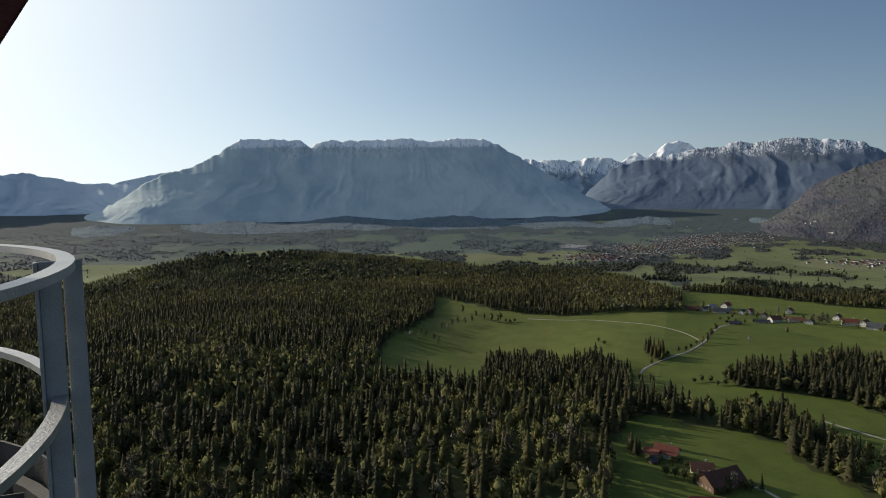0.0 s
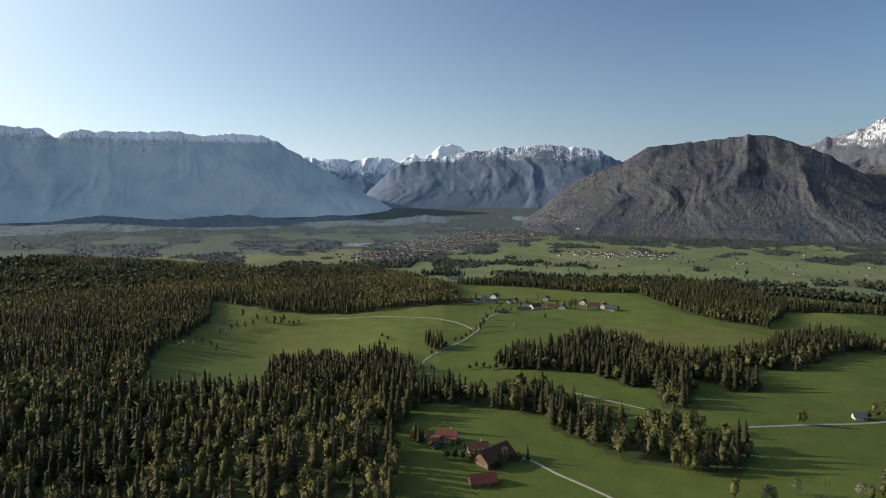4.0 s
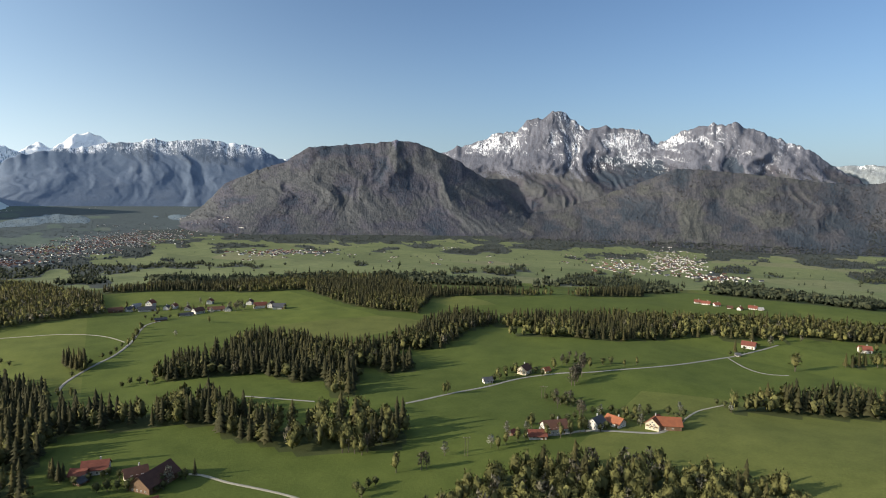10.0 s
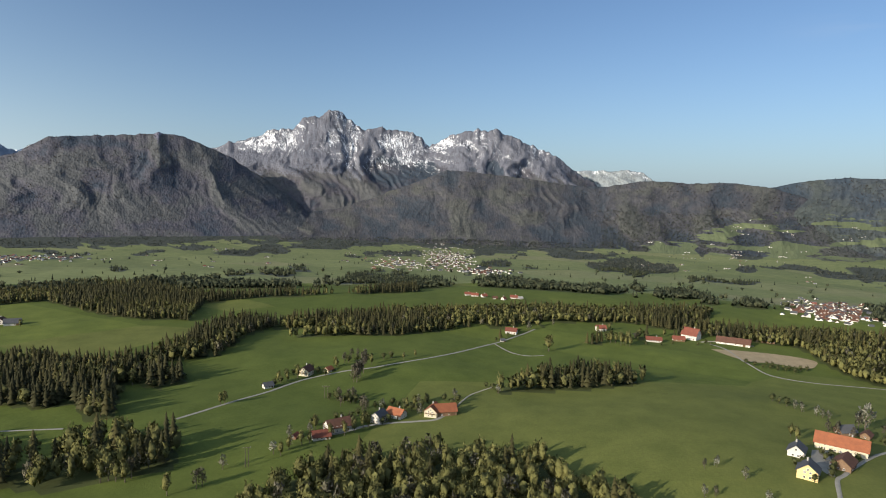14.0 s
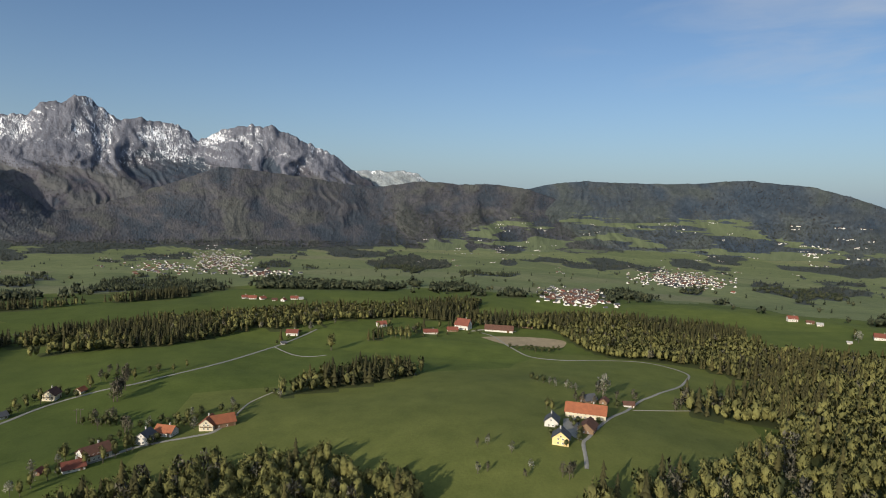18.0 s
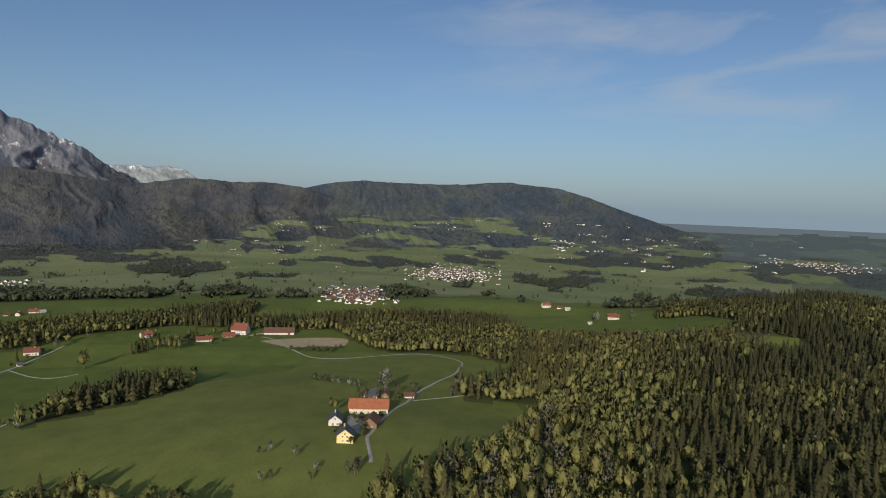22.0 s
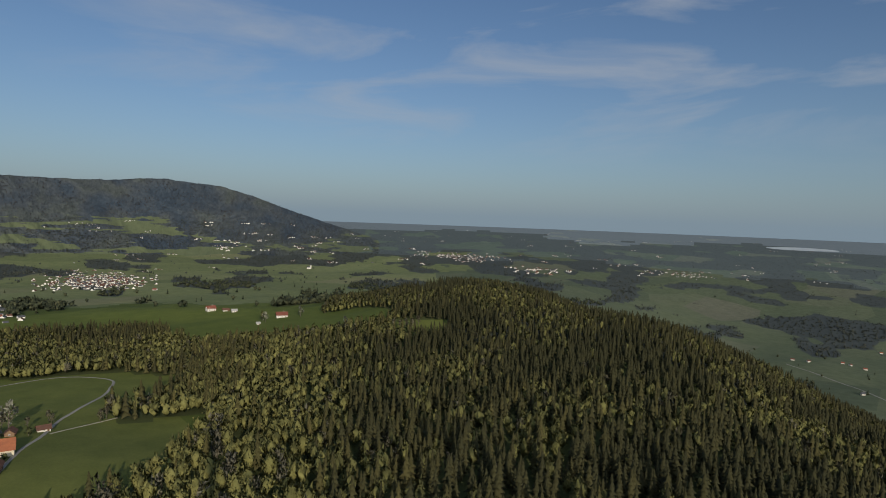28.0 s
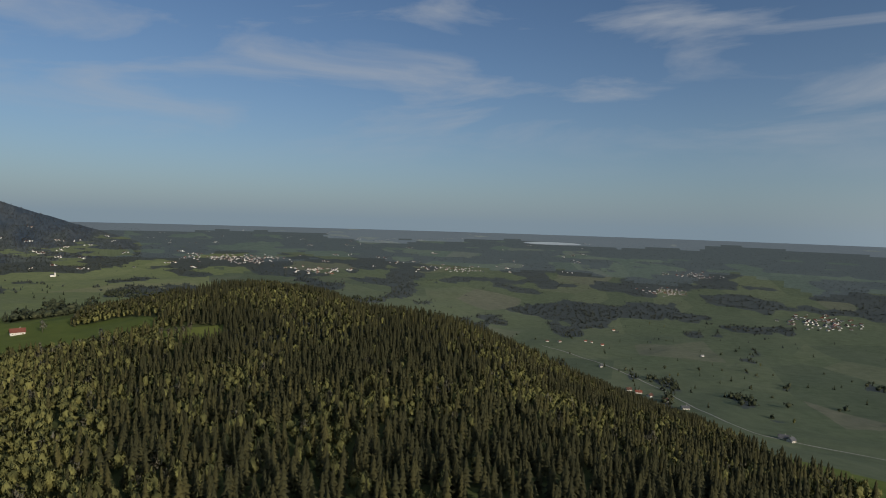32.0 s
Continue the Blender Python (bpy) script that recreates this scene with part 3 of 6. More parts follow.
def mountain(name, label, ridge, r_foot, r_ridge, el_foot, mat, wave=5.0, deep=0.55, jag=0.12, seed=3, curve=1.0, rock_line=99.0, snow_line=99.0, snow_most=0.5, leaf=0.5, pastures=False):
    """A mountain as seen from the tower: ridge gives its height angle by bearing; spurs and gullies run down it every wave degrees."""
    lo, hi = ridge[0][0], ridge[-1][0]
    az = np.arange(lo, hi + 0.05, 0.11)
    s = np.concatenate([np.linspace(-0.12, 1, ROWS), [1.06, 1.2, 1.5]])
    ss, a = np.meshgrid(s, az, indexing="ij")
    up = np.clip(ss, 0, 1)
    line = lerp_table(az, ridge)
    pad = np.pad(line, 24, mode="edge")
    broad = np.convolve(pad, np.ones(49) / 49, mode="valid")
    crest = broad + (line - broad + jag * (fbm(az * 2.2, az * 0 + seed, 5, seed) - 0.5) * 2) * up ** 6
    tall = max(line) - el_foot
    warped = a + wave * 1.5 * (fbm(a / wave * 0.9, up * tall / wave * 1.1, 4, seed + 3) - 0.5) + wave * 0.35 * up * np.sin(a / wave * 1.3 + seed)
    spurs = spur_field(warped / wave, up * tall / wave * 0.75 + 0.25 * a / wave + seed, seed + 9)
    el = el_foot + (crest - el_foot) * up ** curve + 0.06 * tall * (spurs - 0.5) * np.sin(np.pi * up) * up
    el = np.maximum.accumulate(np.where(ss <= 1, el, -99), axis=0) + np.clip(ss, 0, 1) * 0.002
    el = np.where(ss > 1, el[ROWS - 1][None] - (ss - 1) * 8, el) - np.where(ss < 0, -ss * 14, 0)
    swing = deep * math.radians(wave) * r_foot
    r = r_foot + (r_ridge - r_foot) * ss + swing * (0.55 - spurs) * (0.45 + 0.75 * np.sin(np.pi * np.clip(ss, 0, 0.85)))
    r = np.minimum(r, 4930)
    th = np.radians(a)
    z = 150 + r * np.tan(np.radians(el))
    ob = mesh_object(name, np.stack([r * np.sin(th), r * np.cos(th), z], -1).reshape(-1, 3), grid_faces(len(s), len(az))[:, ::-1], mat, smooth_faces=True)
    blotch = fbm(a / 1.7, el / 1.1, 4, seed + 61)
    rock = 0.5 + (el - rock_line) / 1.4 + (spurs - 0.5) * 1.5 + (blotch - 0.5) * 1.2
    chutes = 1 - abs(2 * fbm(warped * 2.6 + 1.3 * el, el * 1.5, 4, seed + 71) - 1) * 5.0
    high = np.clip((el - snow_line) / 2.2, 0, 1.4)
    part_way = np.clip(high * 3, 0, 1)
    snow = snow_most * (0.25 + 0.75 * high) * part_way - 0.25 + part_way * (0.22 * np.maximum(chutes, 0) + 0.3 * (0.5 - spurs) + 0.4 * (blotch - 0.5))
    woods = wooded(a.ravel(), el.ravel()).reshape(a.shape)
    fields = {"stand": 0.5 + (blotch - 0.5) * 1.2 + (spurs - 0.5) * 0.5 + (leaf - 0.5), "rock": np.clip(rock, 0, 1), "snow": np.clip(snow, 0, 1), "pasture": (1 - woods) * pastures}
    for title, values in fields.items():
        ob.data.attributes.new(title, "FLOAT", "POINT").data.foreach_set("value", values.astype(np.float32).ravel())
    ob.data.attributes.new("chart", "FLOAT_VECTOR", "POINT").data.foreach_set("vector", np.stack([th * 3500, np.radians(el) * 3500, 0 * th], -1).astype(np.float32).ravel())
    SLOPES.append((az, r, z, np.degrees(np.arctan2(z - 150, r))))
    return tagged(ob, label, "mountain", kind="structure")


# far ranges: distance haze painted into the base colours, paler and bluer
M_FAR = mountain_material("hazed_far_range", (0.60, 0.67, 0.72), (0.64, 0.70, 0.75), (0.66, 0.72, 0.77), (0.42, 0.46, 0.5), relief=0.5, crown=0.0)
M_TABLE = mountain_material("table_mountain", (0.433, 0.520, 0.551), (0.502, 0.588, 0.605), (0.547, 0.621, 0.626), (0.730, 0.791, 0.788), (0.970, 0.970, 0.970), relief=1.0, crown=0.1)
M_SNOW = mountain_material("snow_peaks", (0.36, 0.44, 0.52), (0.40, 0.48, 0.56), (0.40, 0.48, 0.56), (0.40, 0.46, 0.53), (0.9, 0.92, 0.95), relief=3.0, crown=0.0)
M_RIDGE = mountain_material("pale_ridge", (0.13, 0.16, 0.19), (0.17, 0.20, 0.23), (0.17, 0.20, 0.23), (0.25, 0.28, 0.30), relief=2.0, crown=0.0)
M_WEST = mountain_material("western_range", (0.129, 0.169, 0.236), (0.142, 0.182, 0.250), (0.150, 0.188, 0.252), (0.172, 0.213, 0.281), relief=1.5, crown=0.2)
# nearer mountains: a milder haze blue worked into wood and rock tones
M_ROCK = mountain_material("limestone_massif", (0.044, 0.057, 0.077), (0.078, 0.075, 0.090), (0.082, 0.085, 0.090), (0.155, 0.161, 0.196), relief=5.0, crown=0.4)
M_WOOD = mountain_material("wooded_mountain", (0.044, 0.056, 0.076), (0.074, 0.073, 0.090), (0.080, 0.084, 0.090), (0.198, 0.198, 0.260), relief=3.0, crown=0.9)
M_HILL = mountain_material("wooded_foothill", (0.040, 0.050, 0.064), (0.064, 0.064, 0.073), (0.073, 0.076, 0.073), (0.189, 0.185, 0.243), relief=3.0, crown=0.9)
M_LONG = mountain_material("long_wooded_hill", (0.040, 0.055, 0.074), (0.056, 0.067, 0.078), (0.064, 0.075, 0.074), (0.248, 0.267, 0.306), relief=3.0, crown=0.9)
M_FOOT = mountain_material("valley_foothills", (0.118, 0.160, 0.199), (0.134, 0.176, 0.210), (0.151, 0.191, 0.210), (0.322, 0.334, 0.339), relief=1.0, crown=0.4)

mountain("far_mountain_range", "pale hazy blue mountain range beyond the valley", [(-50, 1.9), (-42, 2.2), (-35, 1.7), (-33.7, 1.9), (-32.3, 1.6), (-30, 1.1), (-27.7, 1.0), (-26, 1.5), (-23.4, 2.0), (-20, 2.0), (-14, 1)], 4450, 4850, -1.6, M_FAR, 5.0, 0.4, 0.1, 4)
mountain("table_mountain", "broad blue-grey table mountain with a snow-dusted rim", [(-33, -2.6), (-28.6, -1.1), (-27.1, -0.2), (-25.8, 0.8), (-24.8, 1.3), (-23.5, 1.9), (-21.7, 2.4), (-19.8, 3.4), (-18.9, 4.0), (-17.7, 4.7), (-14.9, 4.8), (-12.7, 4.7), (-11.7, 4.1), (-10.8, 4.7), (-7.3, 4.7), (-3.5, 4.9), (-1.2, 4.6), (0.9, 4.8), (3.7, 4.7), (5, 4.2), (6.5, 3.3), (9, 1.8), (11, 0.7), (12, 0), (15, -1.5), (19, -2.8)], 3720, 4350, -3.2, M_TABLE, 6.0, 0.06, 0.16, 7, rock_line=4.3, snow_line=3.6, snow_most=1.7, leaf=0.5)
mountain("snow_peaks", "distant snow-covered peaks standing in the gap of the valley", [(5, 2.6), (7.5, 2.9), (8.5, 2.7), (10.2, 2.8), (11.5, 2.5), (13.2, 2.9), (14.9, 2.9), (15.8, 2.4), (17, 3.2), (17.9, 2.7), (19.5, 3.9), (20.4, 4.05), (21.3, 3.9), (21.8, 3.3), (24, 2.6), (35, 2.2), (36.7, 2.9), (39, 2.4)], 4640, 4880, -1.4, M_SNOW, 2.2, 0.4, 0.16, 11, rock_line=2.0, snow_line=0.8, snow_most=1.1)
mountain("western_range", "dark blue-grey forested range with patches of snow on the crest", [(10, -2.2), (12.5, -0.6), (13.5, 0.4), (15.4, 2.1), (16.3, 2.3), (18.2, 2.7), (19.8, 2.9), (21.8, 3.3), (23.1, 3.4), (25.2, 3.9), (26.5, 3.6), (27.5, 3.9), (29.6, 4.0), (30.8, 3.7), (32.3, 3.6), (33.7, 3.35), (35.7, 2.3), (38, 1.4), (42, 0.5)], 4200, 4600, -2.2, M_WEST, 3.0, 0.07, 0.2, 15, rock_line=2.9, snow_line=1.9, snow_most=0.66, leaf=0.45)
mountain("limestone_massif", "steep grey limestone massif with snow gullies above brown woods", [(44, 1.0), (47.5, 2.6), (49.5, 3.4), (50.6, 3.7), (51.9, 4.1), (53.3, 4.6), (54.8, 5.2), (56.1, 5.2), (57.1, 6.3), (58.6, 6.4), (59.4, 7.1), (60.6, 6.8), (62.6, 5.3), (63.7, 5.6), (65.4, 5.6), (67.2, 5.1), (68.4, 4.2), (70.5, 5.2), (72, 5.7), (74.3, 5.8), (75.5, 5.2), (77.5, 4.5), (78.5, 4.0), (80.5, 3.1), (82.4, 1.6), (84, 0.6), (87, -1)], 3450, 4250, -3.0, M_ROCK, 3.4, 0.34, 0.3, 21, rock_line=2.3, snow_line=1.0, snow_most=0.27, leaf=0.5)
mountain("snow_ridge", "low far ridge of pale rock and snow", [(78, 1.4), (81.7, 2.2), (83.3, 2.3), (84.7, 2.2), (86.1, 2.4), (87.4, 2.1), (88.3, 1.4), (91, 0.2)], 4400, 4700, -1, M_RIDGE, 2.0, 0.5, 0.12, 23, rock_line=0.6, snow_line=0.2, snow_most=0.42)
mountain("wooded_mountain", "dark brown-green wooded mountain with bare spring beeches", [(22, -4.6), (24, -4.2), (25.5, -3.6), (28.6, -1.8), (30.6, 0.3), (33.2, 1.5), (35.7, 2.3), (37.7, 3.6), (40.7, 3.9), (43.6, 4.1), (45.5, 4.4), (47.4, 4.2), (49.5, 3.3), (51, 2.7), (52.5, 1.7), (54, 0.8), (56, -0.6), (58, -2.0), (61, -3.4), (64, -4.6)], 2850, 3600, -4.9, M_WOOD, 4.4, 0.17, 0.12, 31, rock_line=5.2, leaf=0.58, pastures=True)
mountain("wooded_foothills", "brown-green wooded foothills below the massif", [(47, -4.9), (51, -3.4), (55, -1.8), (59, -1.2), (62, -0.6), (65, 0.1), (67.5, 1.0), (70, 2.1), (73, 1.9), (77, 1.5), (80.5, 1.0), (82.5, 0.9), (84.3, 0.9), (87, 1.4), (89.2, 1.45), (91.3, 1.3), (94.5, 1.4), (97.3, 1.05), (100, 0.2), (103, -1.2), (106, -2.6)], 2650, 3700, -5.0, M_HILL, 5.0, 0.28, 0.07, 37, leaf=0.5, pastures=True)
mountain("long_hill", "long dark wooded hill sinking towards the plain", [(90, 0.2), (94, 0.7), (97.6, 1.1), (99.6, 1.6), (102.4, 1.9), (105.6, 1.8), (109.6, 1.8), (111.9, 1.9), (113.6, 2.1), (115.6, 2.2), (117.4, 2.0), (120, 1.8), (122.9, 1.0), (125.7, 0.0), (128.6, -0.9), (133, -2.2), (138, -3)], 2950, 4000, -4.3, M_LONG, 6.0, 0.5, 0.05, 41, leaf=0.4, pastures=True)
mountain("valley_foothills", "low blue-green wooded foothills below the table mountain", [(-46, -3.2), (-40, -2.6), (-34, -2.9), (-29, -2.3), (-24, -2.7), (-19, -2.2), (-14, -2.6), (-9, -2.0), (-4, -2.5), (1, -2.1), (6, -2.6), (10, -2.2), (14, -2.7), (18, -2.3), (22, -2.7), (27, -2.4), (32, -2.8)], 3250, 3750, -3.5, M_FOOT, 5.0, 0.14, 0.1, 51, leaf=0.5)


# ---- woods ----
def spruce_shape(rng, layers, points):
    """A unit spruce: drooping whorls of boughs with ragged tips, 1 m high."""
    vs, fs = [], []
    for k in range(layers):
        u = k / layers
        top, rim = 0.16 + 0.84 * (u + 1.25 / layers), 0.13 + 0.84 * u
        wide = (0.185 * (1 - u) ** 0.85 + 0.01) * rng.uniform(0.85, 1.15)
        base = len(vs)
        vs.append((rng.normal(0, 0.008), rng.normal(0, 0.008), min(top, 1.0)))
        for j in range(points * 2):
            th = math.pi * j / points + k * 0.7 + rng.uniform(-0.12, 0.12)
            w = wide * (rng.uniform(0.85, 1.2) if j % 2 else rng.uniform(0.45, 0.62))
            vs.append((w * math.cos(th), w * math.sin(th), rim + (0 if j % 2 else 0.035) + rng.uniform(-0.015, 0.015)))
        for j in range(points * 2):
            fs.append((base, base + 1 + j, base + 1 + (j + 1) % (points * 2)))
    return np.array(vs), np.array(fs)


def leafy_shape(rng, clumps, core=0):
    """A unit broadleaf crown, 1 m high, 0.7 m wide: a lumpy mass of boughs and many leaf sprays standing out of it."""
    vs, fs = [], []
    if core:
        rings = 3 if core > 6 else 2
        vs += [np.array((rng.normal(0, 0.03), rng.normal(0, 0.03), 0.88)), np.array((0, 0, 0.18))]
        for k in range(rings):
            u = (k + 0.7) / (rings + 0.4)
            for q in range(core):
                th = 6.283 * (q + 0.5 * (k % 2)) / core + rng.uniform(-0.2, 0.2)
                w = (0.2 if core > 5 else 0.27) * math.sin(math.pi * (0.12 + 0.76 * u)) ** 0.8 * rng.uniform(0.6, 1.2)
                vs.append(np.array((w * math.cos(th), w * math.sin(th), 0.88 - 0.66 * u + rng.uniform(-0.07, 0.07))))
        for q in range(core):
            p = (q + 1) % core
            fs += [(0, 2 + q, 2 + p), (1, 2 + (rings - 1) * core + p, 2 + (rings - 1) * core + q)]
            for k in range(rings - 1):
                a, b = 2 + k * core, 2 + (k + 1) * core
                fs += [(a + q, b + q, b + p), (a + q, b + p, a + p)]
    hubs = []
    for k in range(11):
        z = rng.uniform(0.3, 0.86)
        d, th = (0.24 * math.sqrt(max(0.05, 1 - ((z - 0.5) / 0.42) ** 2))) * rng.uniform(0.4, 1.0), k * 2.4 + rng.uniform(-0.4, 0.4)
        hubs.append((d * math.cos(th), d * math.sin(th), z, rng.uniform(0.09, 0.15)))
    hubs.append((0, 0, 0.66, 0.22))
    for k in range(clumps):
        hx, hy, hz, hr = hubs[k % len(hubs)]
        d = rng.normal(0, 1, 3)
        d /= np.linalg.norm(d)
        c = np.array((hx, hy, hz)) + d * hr * rng.uniform(0.6, 1.2) * np.array((1, 1, 1.35))
        side = np.cross(d, rng.normal(0, 1, 3))
        side /= np.linalg.norm(side)
        rise = np.array((0, 0, 0.5)) + 0.5 * d + rng.normal(0, 0.4, 3)
        w = rng.uniform(0.05, 0.09) * (70 / max(clumps, 30)) ** 0.48
        base = len(vs)
        vs += [c - side * w - rise * w * 0.6, c + side * w - rise * w * 0.5, c + rise * w * 1.25 + d * w * 0.3]
        fs.append((base, base + 1, base + 2))
        a, b, e = (vs[base + q] for q in range(3))
        if np.dot(np.cross(b - a, e - a), (a + b + e) / 3 - np.array((0, 0, 0.5))) < 0:
            fs[-1] = (base, base + 2, base + 1)
    return np.array(vs), np.array(fs)


def crown_normals(sv, spire):
    """Outward from the stem of a spire, or from the heart of a round crown."""
    out = sv - np.array((0, 0, 0.42))
    out = out / np.maximum(np.linalg.norm(out, axis=1)[:, None], 1e-6) + np.random.default_rng(len(sv)).normal(0, 0.42, sv.shape)
    if spire:
        out = sv * np.array((1, 1, 0)) + np.array((0, 0, 0.045))
    return out / np.maximum(np.linalg.norm(out, axis=1)[:, None], 1e-6)


def scatter_mesh(name, mat, shapes, x, y, z, height, width, tint, label):
    """All far trees of a kind in one mesh."""
    rng = np.random.default_rng(len(x))
    pick = rng.integers(0, len(shapes), len(x))
    turn = rng.uniform(0, 6.283, len(x))
    vv, ff, tt, nn, base = [], [], [], [], 0
    for k, (sv, sf) in enumerate(shapes):
        m = pick == k
        n = m.sum()
        if not n:
            continue
        c, s = np.cos(turn[m])[:, None], np.sin(turn[m])[:, None]
        w, h = width[m][:, None], height[m][:, None]
        px = (sv[:, 0] * c - sv[:, 1] * s) * w + x[m][:, None]
        py = (sv[:, 0] * s + sv[:, 1] * c) * w + y[m][:, None]
        pz = sv[:, 2] * h + z[m][:, None]
        vv.append(np.stack([px, py, pz], -1).reshape(-1, 3))
        ff.append((sf[None] + (np.arange(n) * len(sv))[:, None, None] + base).reshape(-1, 3))
        tt.append(np.repeat(tint[m], len(sv)))
        q = crown_normals(sv, mat in (SPRUCE, MOUNT_SPRUCE))
        nn.append(np.stack([q[:, 0] * c - q[:, 1] * s, q[:, 0] * s + q[:, 1] * c, np.broadcast_to(q[:, 2], (n, len(sv)))], -1).reshape(-1, 3))
        base += n * len(sv)
    if not vv:
        return None
    ob = mesh_object(name, np.concatenate(vv), np.concatenate(ff), mat, tint=np.concatenate(tt), normals=np.concatenate(nn))
    return tagged(ob, label, "woods", kind="stuff")


shape_rng = np.random.default_rng(5)
SPRUCE_NEAR = [spruce_shape(shape_rng, 9, 4) for _ in range(6)]
SPRUCE_MID = [spruce_shape(shape_rng, 5, 4) for _ in range(5)]
SPRUCE_FAR = [spruce_shape(shape_rng, 3, 3) for _ in range(4)]
LEAFY_NEAR = [leafy_shape(shape_rng, 170, 6) for _ in range(6)]
LEAFY_FINE = [leafy_shape(shape_rng, 360, 7) for _ in range(6)]
LEAFY_MID = [leafy_shape(shape_rng, 54, 5) for _ in range(5)]
LEAFY_FAR = [leafy_shape(shape_rng, 18, 4) for _ in range(4)]
BARE_NEAR = [leafy_shape(shape_rng, 120) for _ in range(4)]
BARE_MID = [leafy_shape(shape_rng, 60) for _ in range(4)]
BARE_FAR = [leafy_shape(shape_rng, 24) for _ in range(4)]
LEAFY_SMALL = [leafy_shape(shape_rng, 7, 4) for _ in range(5)]
SPRUCE_TINY = [spruce_shape(shape_rng, 2, 3) for _ in range(5)]

WOOD_WORDS = {"spruce_wood": "dense dark spruce wood on the slope", "broadleaf_wood": "fresh green spring broadleaf wood", "bare_wood": "grey-brown broadleaf trees not yet in leaf"}
NEAR_TREES = []
LEAF_SHARE = {"wood_ridge": 0.45, "wood_strip": 0.45, "wood_belt": 0.15, "wood_middle": 0.38, "wood_east": 0.45, "wood_near": 0.9, "wood_clump": 0.85, "wood_band": 0.7, "wood_back": 0.4, "wood_hill": 0.42, "wood_rise": 0.5}
for wood, share in LEAF_SHARE.items():
    loop = WOODS[wood]
    rng = np.random.default_rng(len(wood) * 7)
    xs, ys = [p[0] for p in loop], [p[1] for p in loop]
    small = wood in ("wood_strip", "wood_middle", "wood_east", "wood_band", "wood_clump", "wood_belt", "wood_back", "wood_rise")
    step = 5.0 if small else 4.9 if wood == "wood_near" else 5.7
    gx, gy = np.meshgrid(np.arange(min(xs), max(xs), step), np.arange(min(ys), max(ys), step))
    x = gx.ravel() + rng.uniform(-0.5, 0.5, gx.size) * step
    y = gy.ravel() + rng.uniform(-0.5, 0.5, gx.size) * step
    r, az = np.hypot(x, y), np.degrees(np.arctan2(x, y))
    az = np.where(az < -120, az + 360, az)
    edge = (fbm(x / 40, y / 40, 3, 3) - 0.5) * (9 if small else 16)
    keep = inside(x + edge, y + edge[::-1] * 0.3, loop) & (r > 45) & (az > -52) & (az < 206) & (rng.uniform(0, 1, len(x)) < 0.95)
    for clear in ("clear_crest", "clear_meadow", "clear_small"):
        keep &= ~inside(x, y, WOODS[clear])
    for other in list(LEAF_SHARE)[:list(LEAF_SHARE).index(wood)]:
        keep &= ~inside(x, y, WOODS[other])
    tall = np.interp(r, [300, 450, 650, 900, 1300], [1.15, 1.0, 0.85, 0.7, 0.56]) if wood != "wood_near" else np.full(len(r), 1.0)
    keep &= rng.uniform(0, 1, len(x)) < np.clip((0.8 / tall) ** 2, 0, 1) * np.where(r > 1000, 0.8, 1.0)
    x, y, r, tall = x[keep], y[keep], r[keep], tall[keep]
    z = ground_z(x, y) - 0.3
    bearing = np.degrees(np.arctan2(x, y)) % 360
    share_here = 0.72 - 0.52 * smooth(122, 142, bearing) if wood == "wood_hill" else share
    blotch = fbm(x / 70, y / 70, 3, 8)
    leafy = rng.uniform(0, 1, len(x)) < np.clip(share_here + (blotch - 0.5) * 1.7, 0.03, 0.97)
    height = tall * np.where(leafy, rng.uniform(11, 17, len(x)), rng.uniform(13, 22, len(x)))
    width = np.where(leafy, tall * rng.uniform(9.5, 14.5, len(x)), height * rng.uniform(0.9, 1.25, len(x)))
    tint = np.clip(rng.normal(0.42, 0.2, len(x)) + (blotch - 0.5) * 1.2, 0, 1)
    # darker round the hill: darker spruces, plus its shadow side painted in
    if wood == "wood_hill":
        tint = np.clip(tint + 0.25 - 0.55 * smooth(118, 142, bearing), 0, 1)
    # haze over the ridge wood, painted as a lighter tint with distance
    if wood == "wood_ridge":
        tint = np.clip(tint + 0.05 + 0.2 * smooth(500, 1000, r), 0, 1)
    if wood in ("wood_strip", "wood_middle", "wood_belt"):
        tint = np.clip(tint - 0.25, 0, 1)
    bare = leafy & (rng.uniform(0, 1, len(x)) < (np.where(r > 600, 0.35, 0.2) if wood == "wood_ridge" else 0.1))
    leafy &= ~bare
    if wood == "wood_near":
        for i in np.argsort(r)[:105]:
            NEAR_TREES.append((("bare" if bare[i] else "leafy" if leafy[i] else "spruce"), x[i], y[i], height[i]))
        rest = r > np.sort(r)[min(104, len(r) - 1)]
        leafy, bare, x, y, z, r, height, width, tint = (q[rest] for q in (leafy, bare, x, y, z, r, height, width, tint))
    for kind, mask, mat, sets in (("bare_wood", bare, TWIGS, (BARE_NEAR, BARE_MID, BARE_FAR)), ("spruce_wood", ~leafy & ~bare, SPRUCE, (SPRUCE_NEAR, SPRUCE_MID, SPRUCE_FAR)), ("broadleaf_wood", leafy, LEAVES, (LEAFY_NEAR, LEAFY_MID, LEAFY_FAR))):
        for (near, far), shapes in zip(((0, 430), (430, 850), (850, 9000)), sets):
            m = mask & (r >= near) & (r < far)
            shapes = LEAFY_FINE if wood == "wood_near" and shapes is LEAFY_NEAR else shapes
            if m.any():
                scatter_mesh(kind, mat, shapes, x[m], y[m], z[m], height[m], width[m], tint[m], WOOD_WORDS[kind])


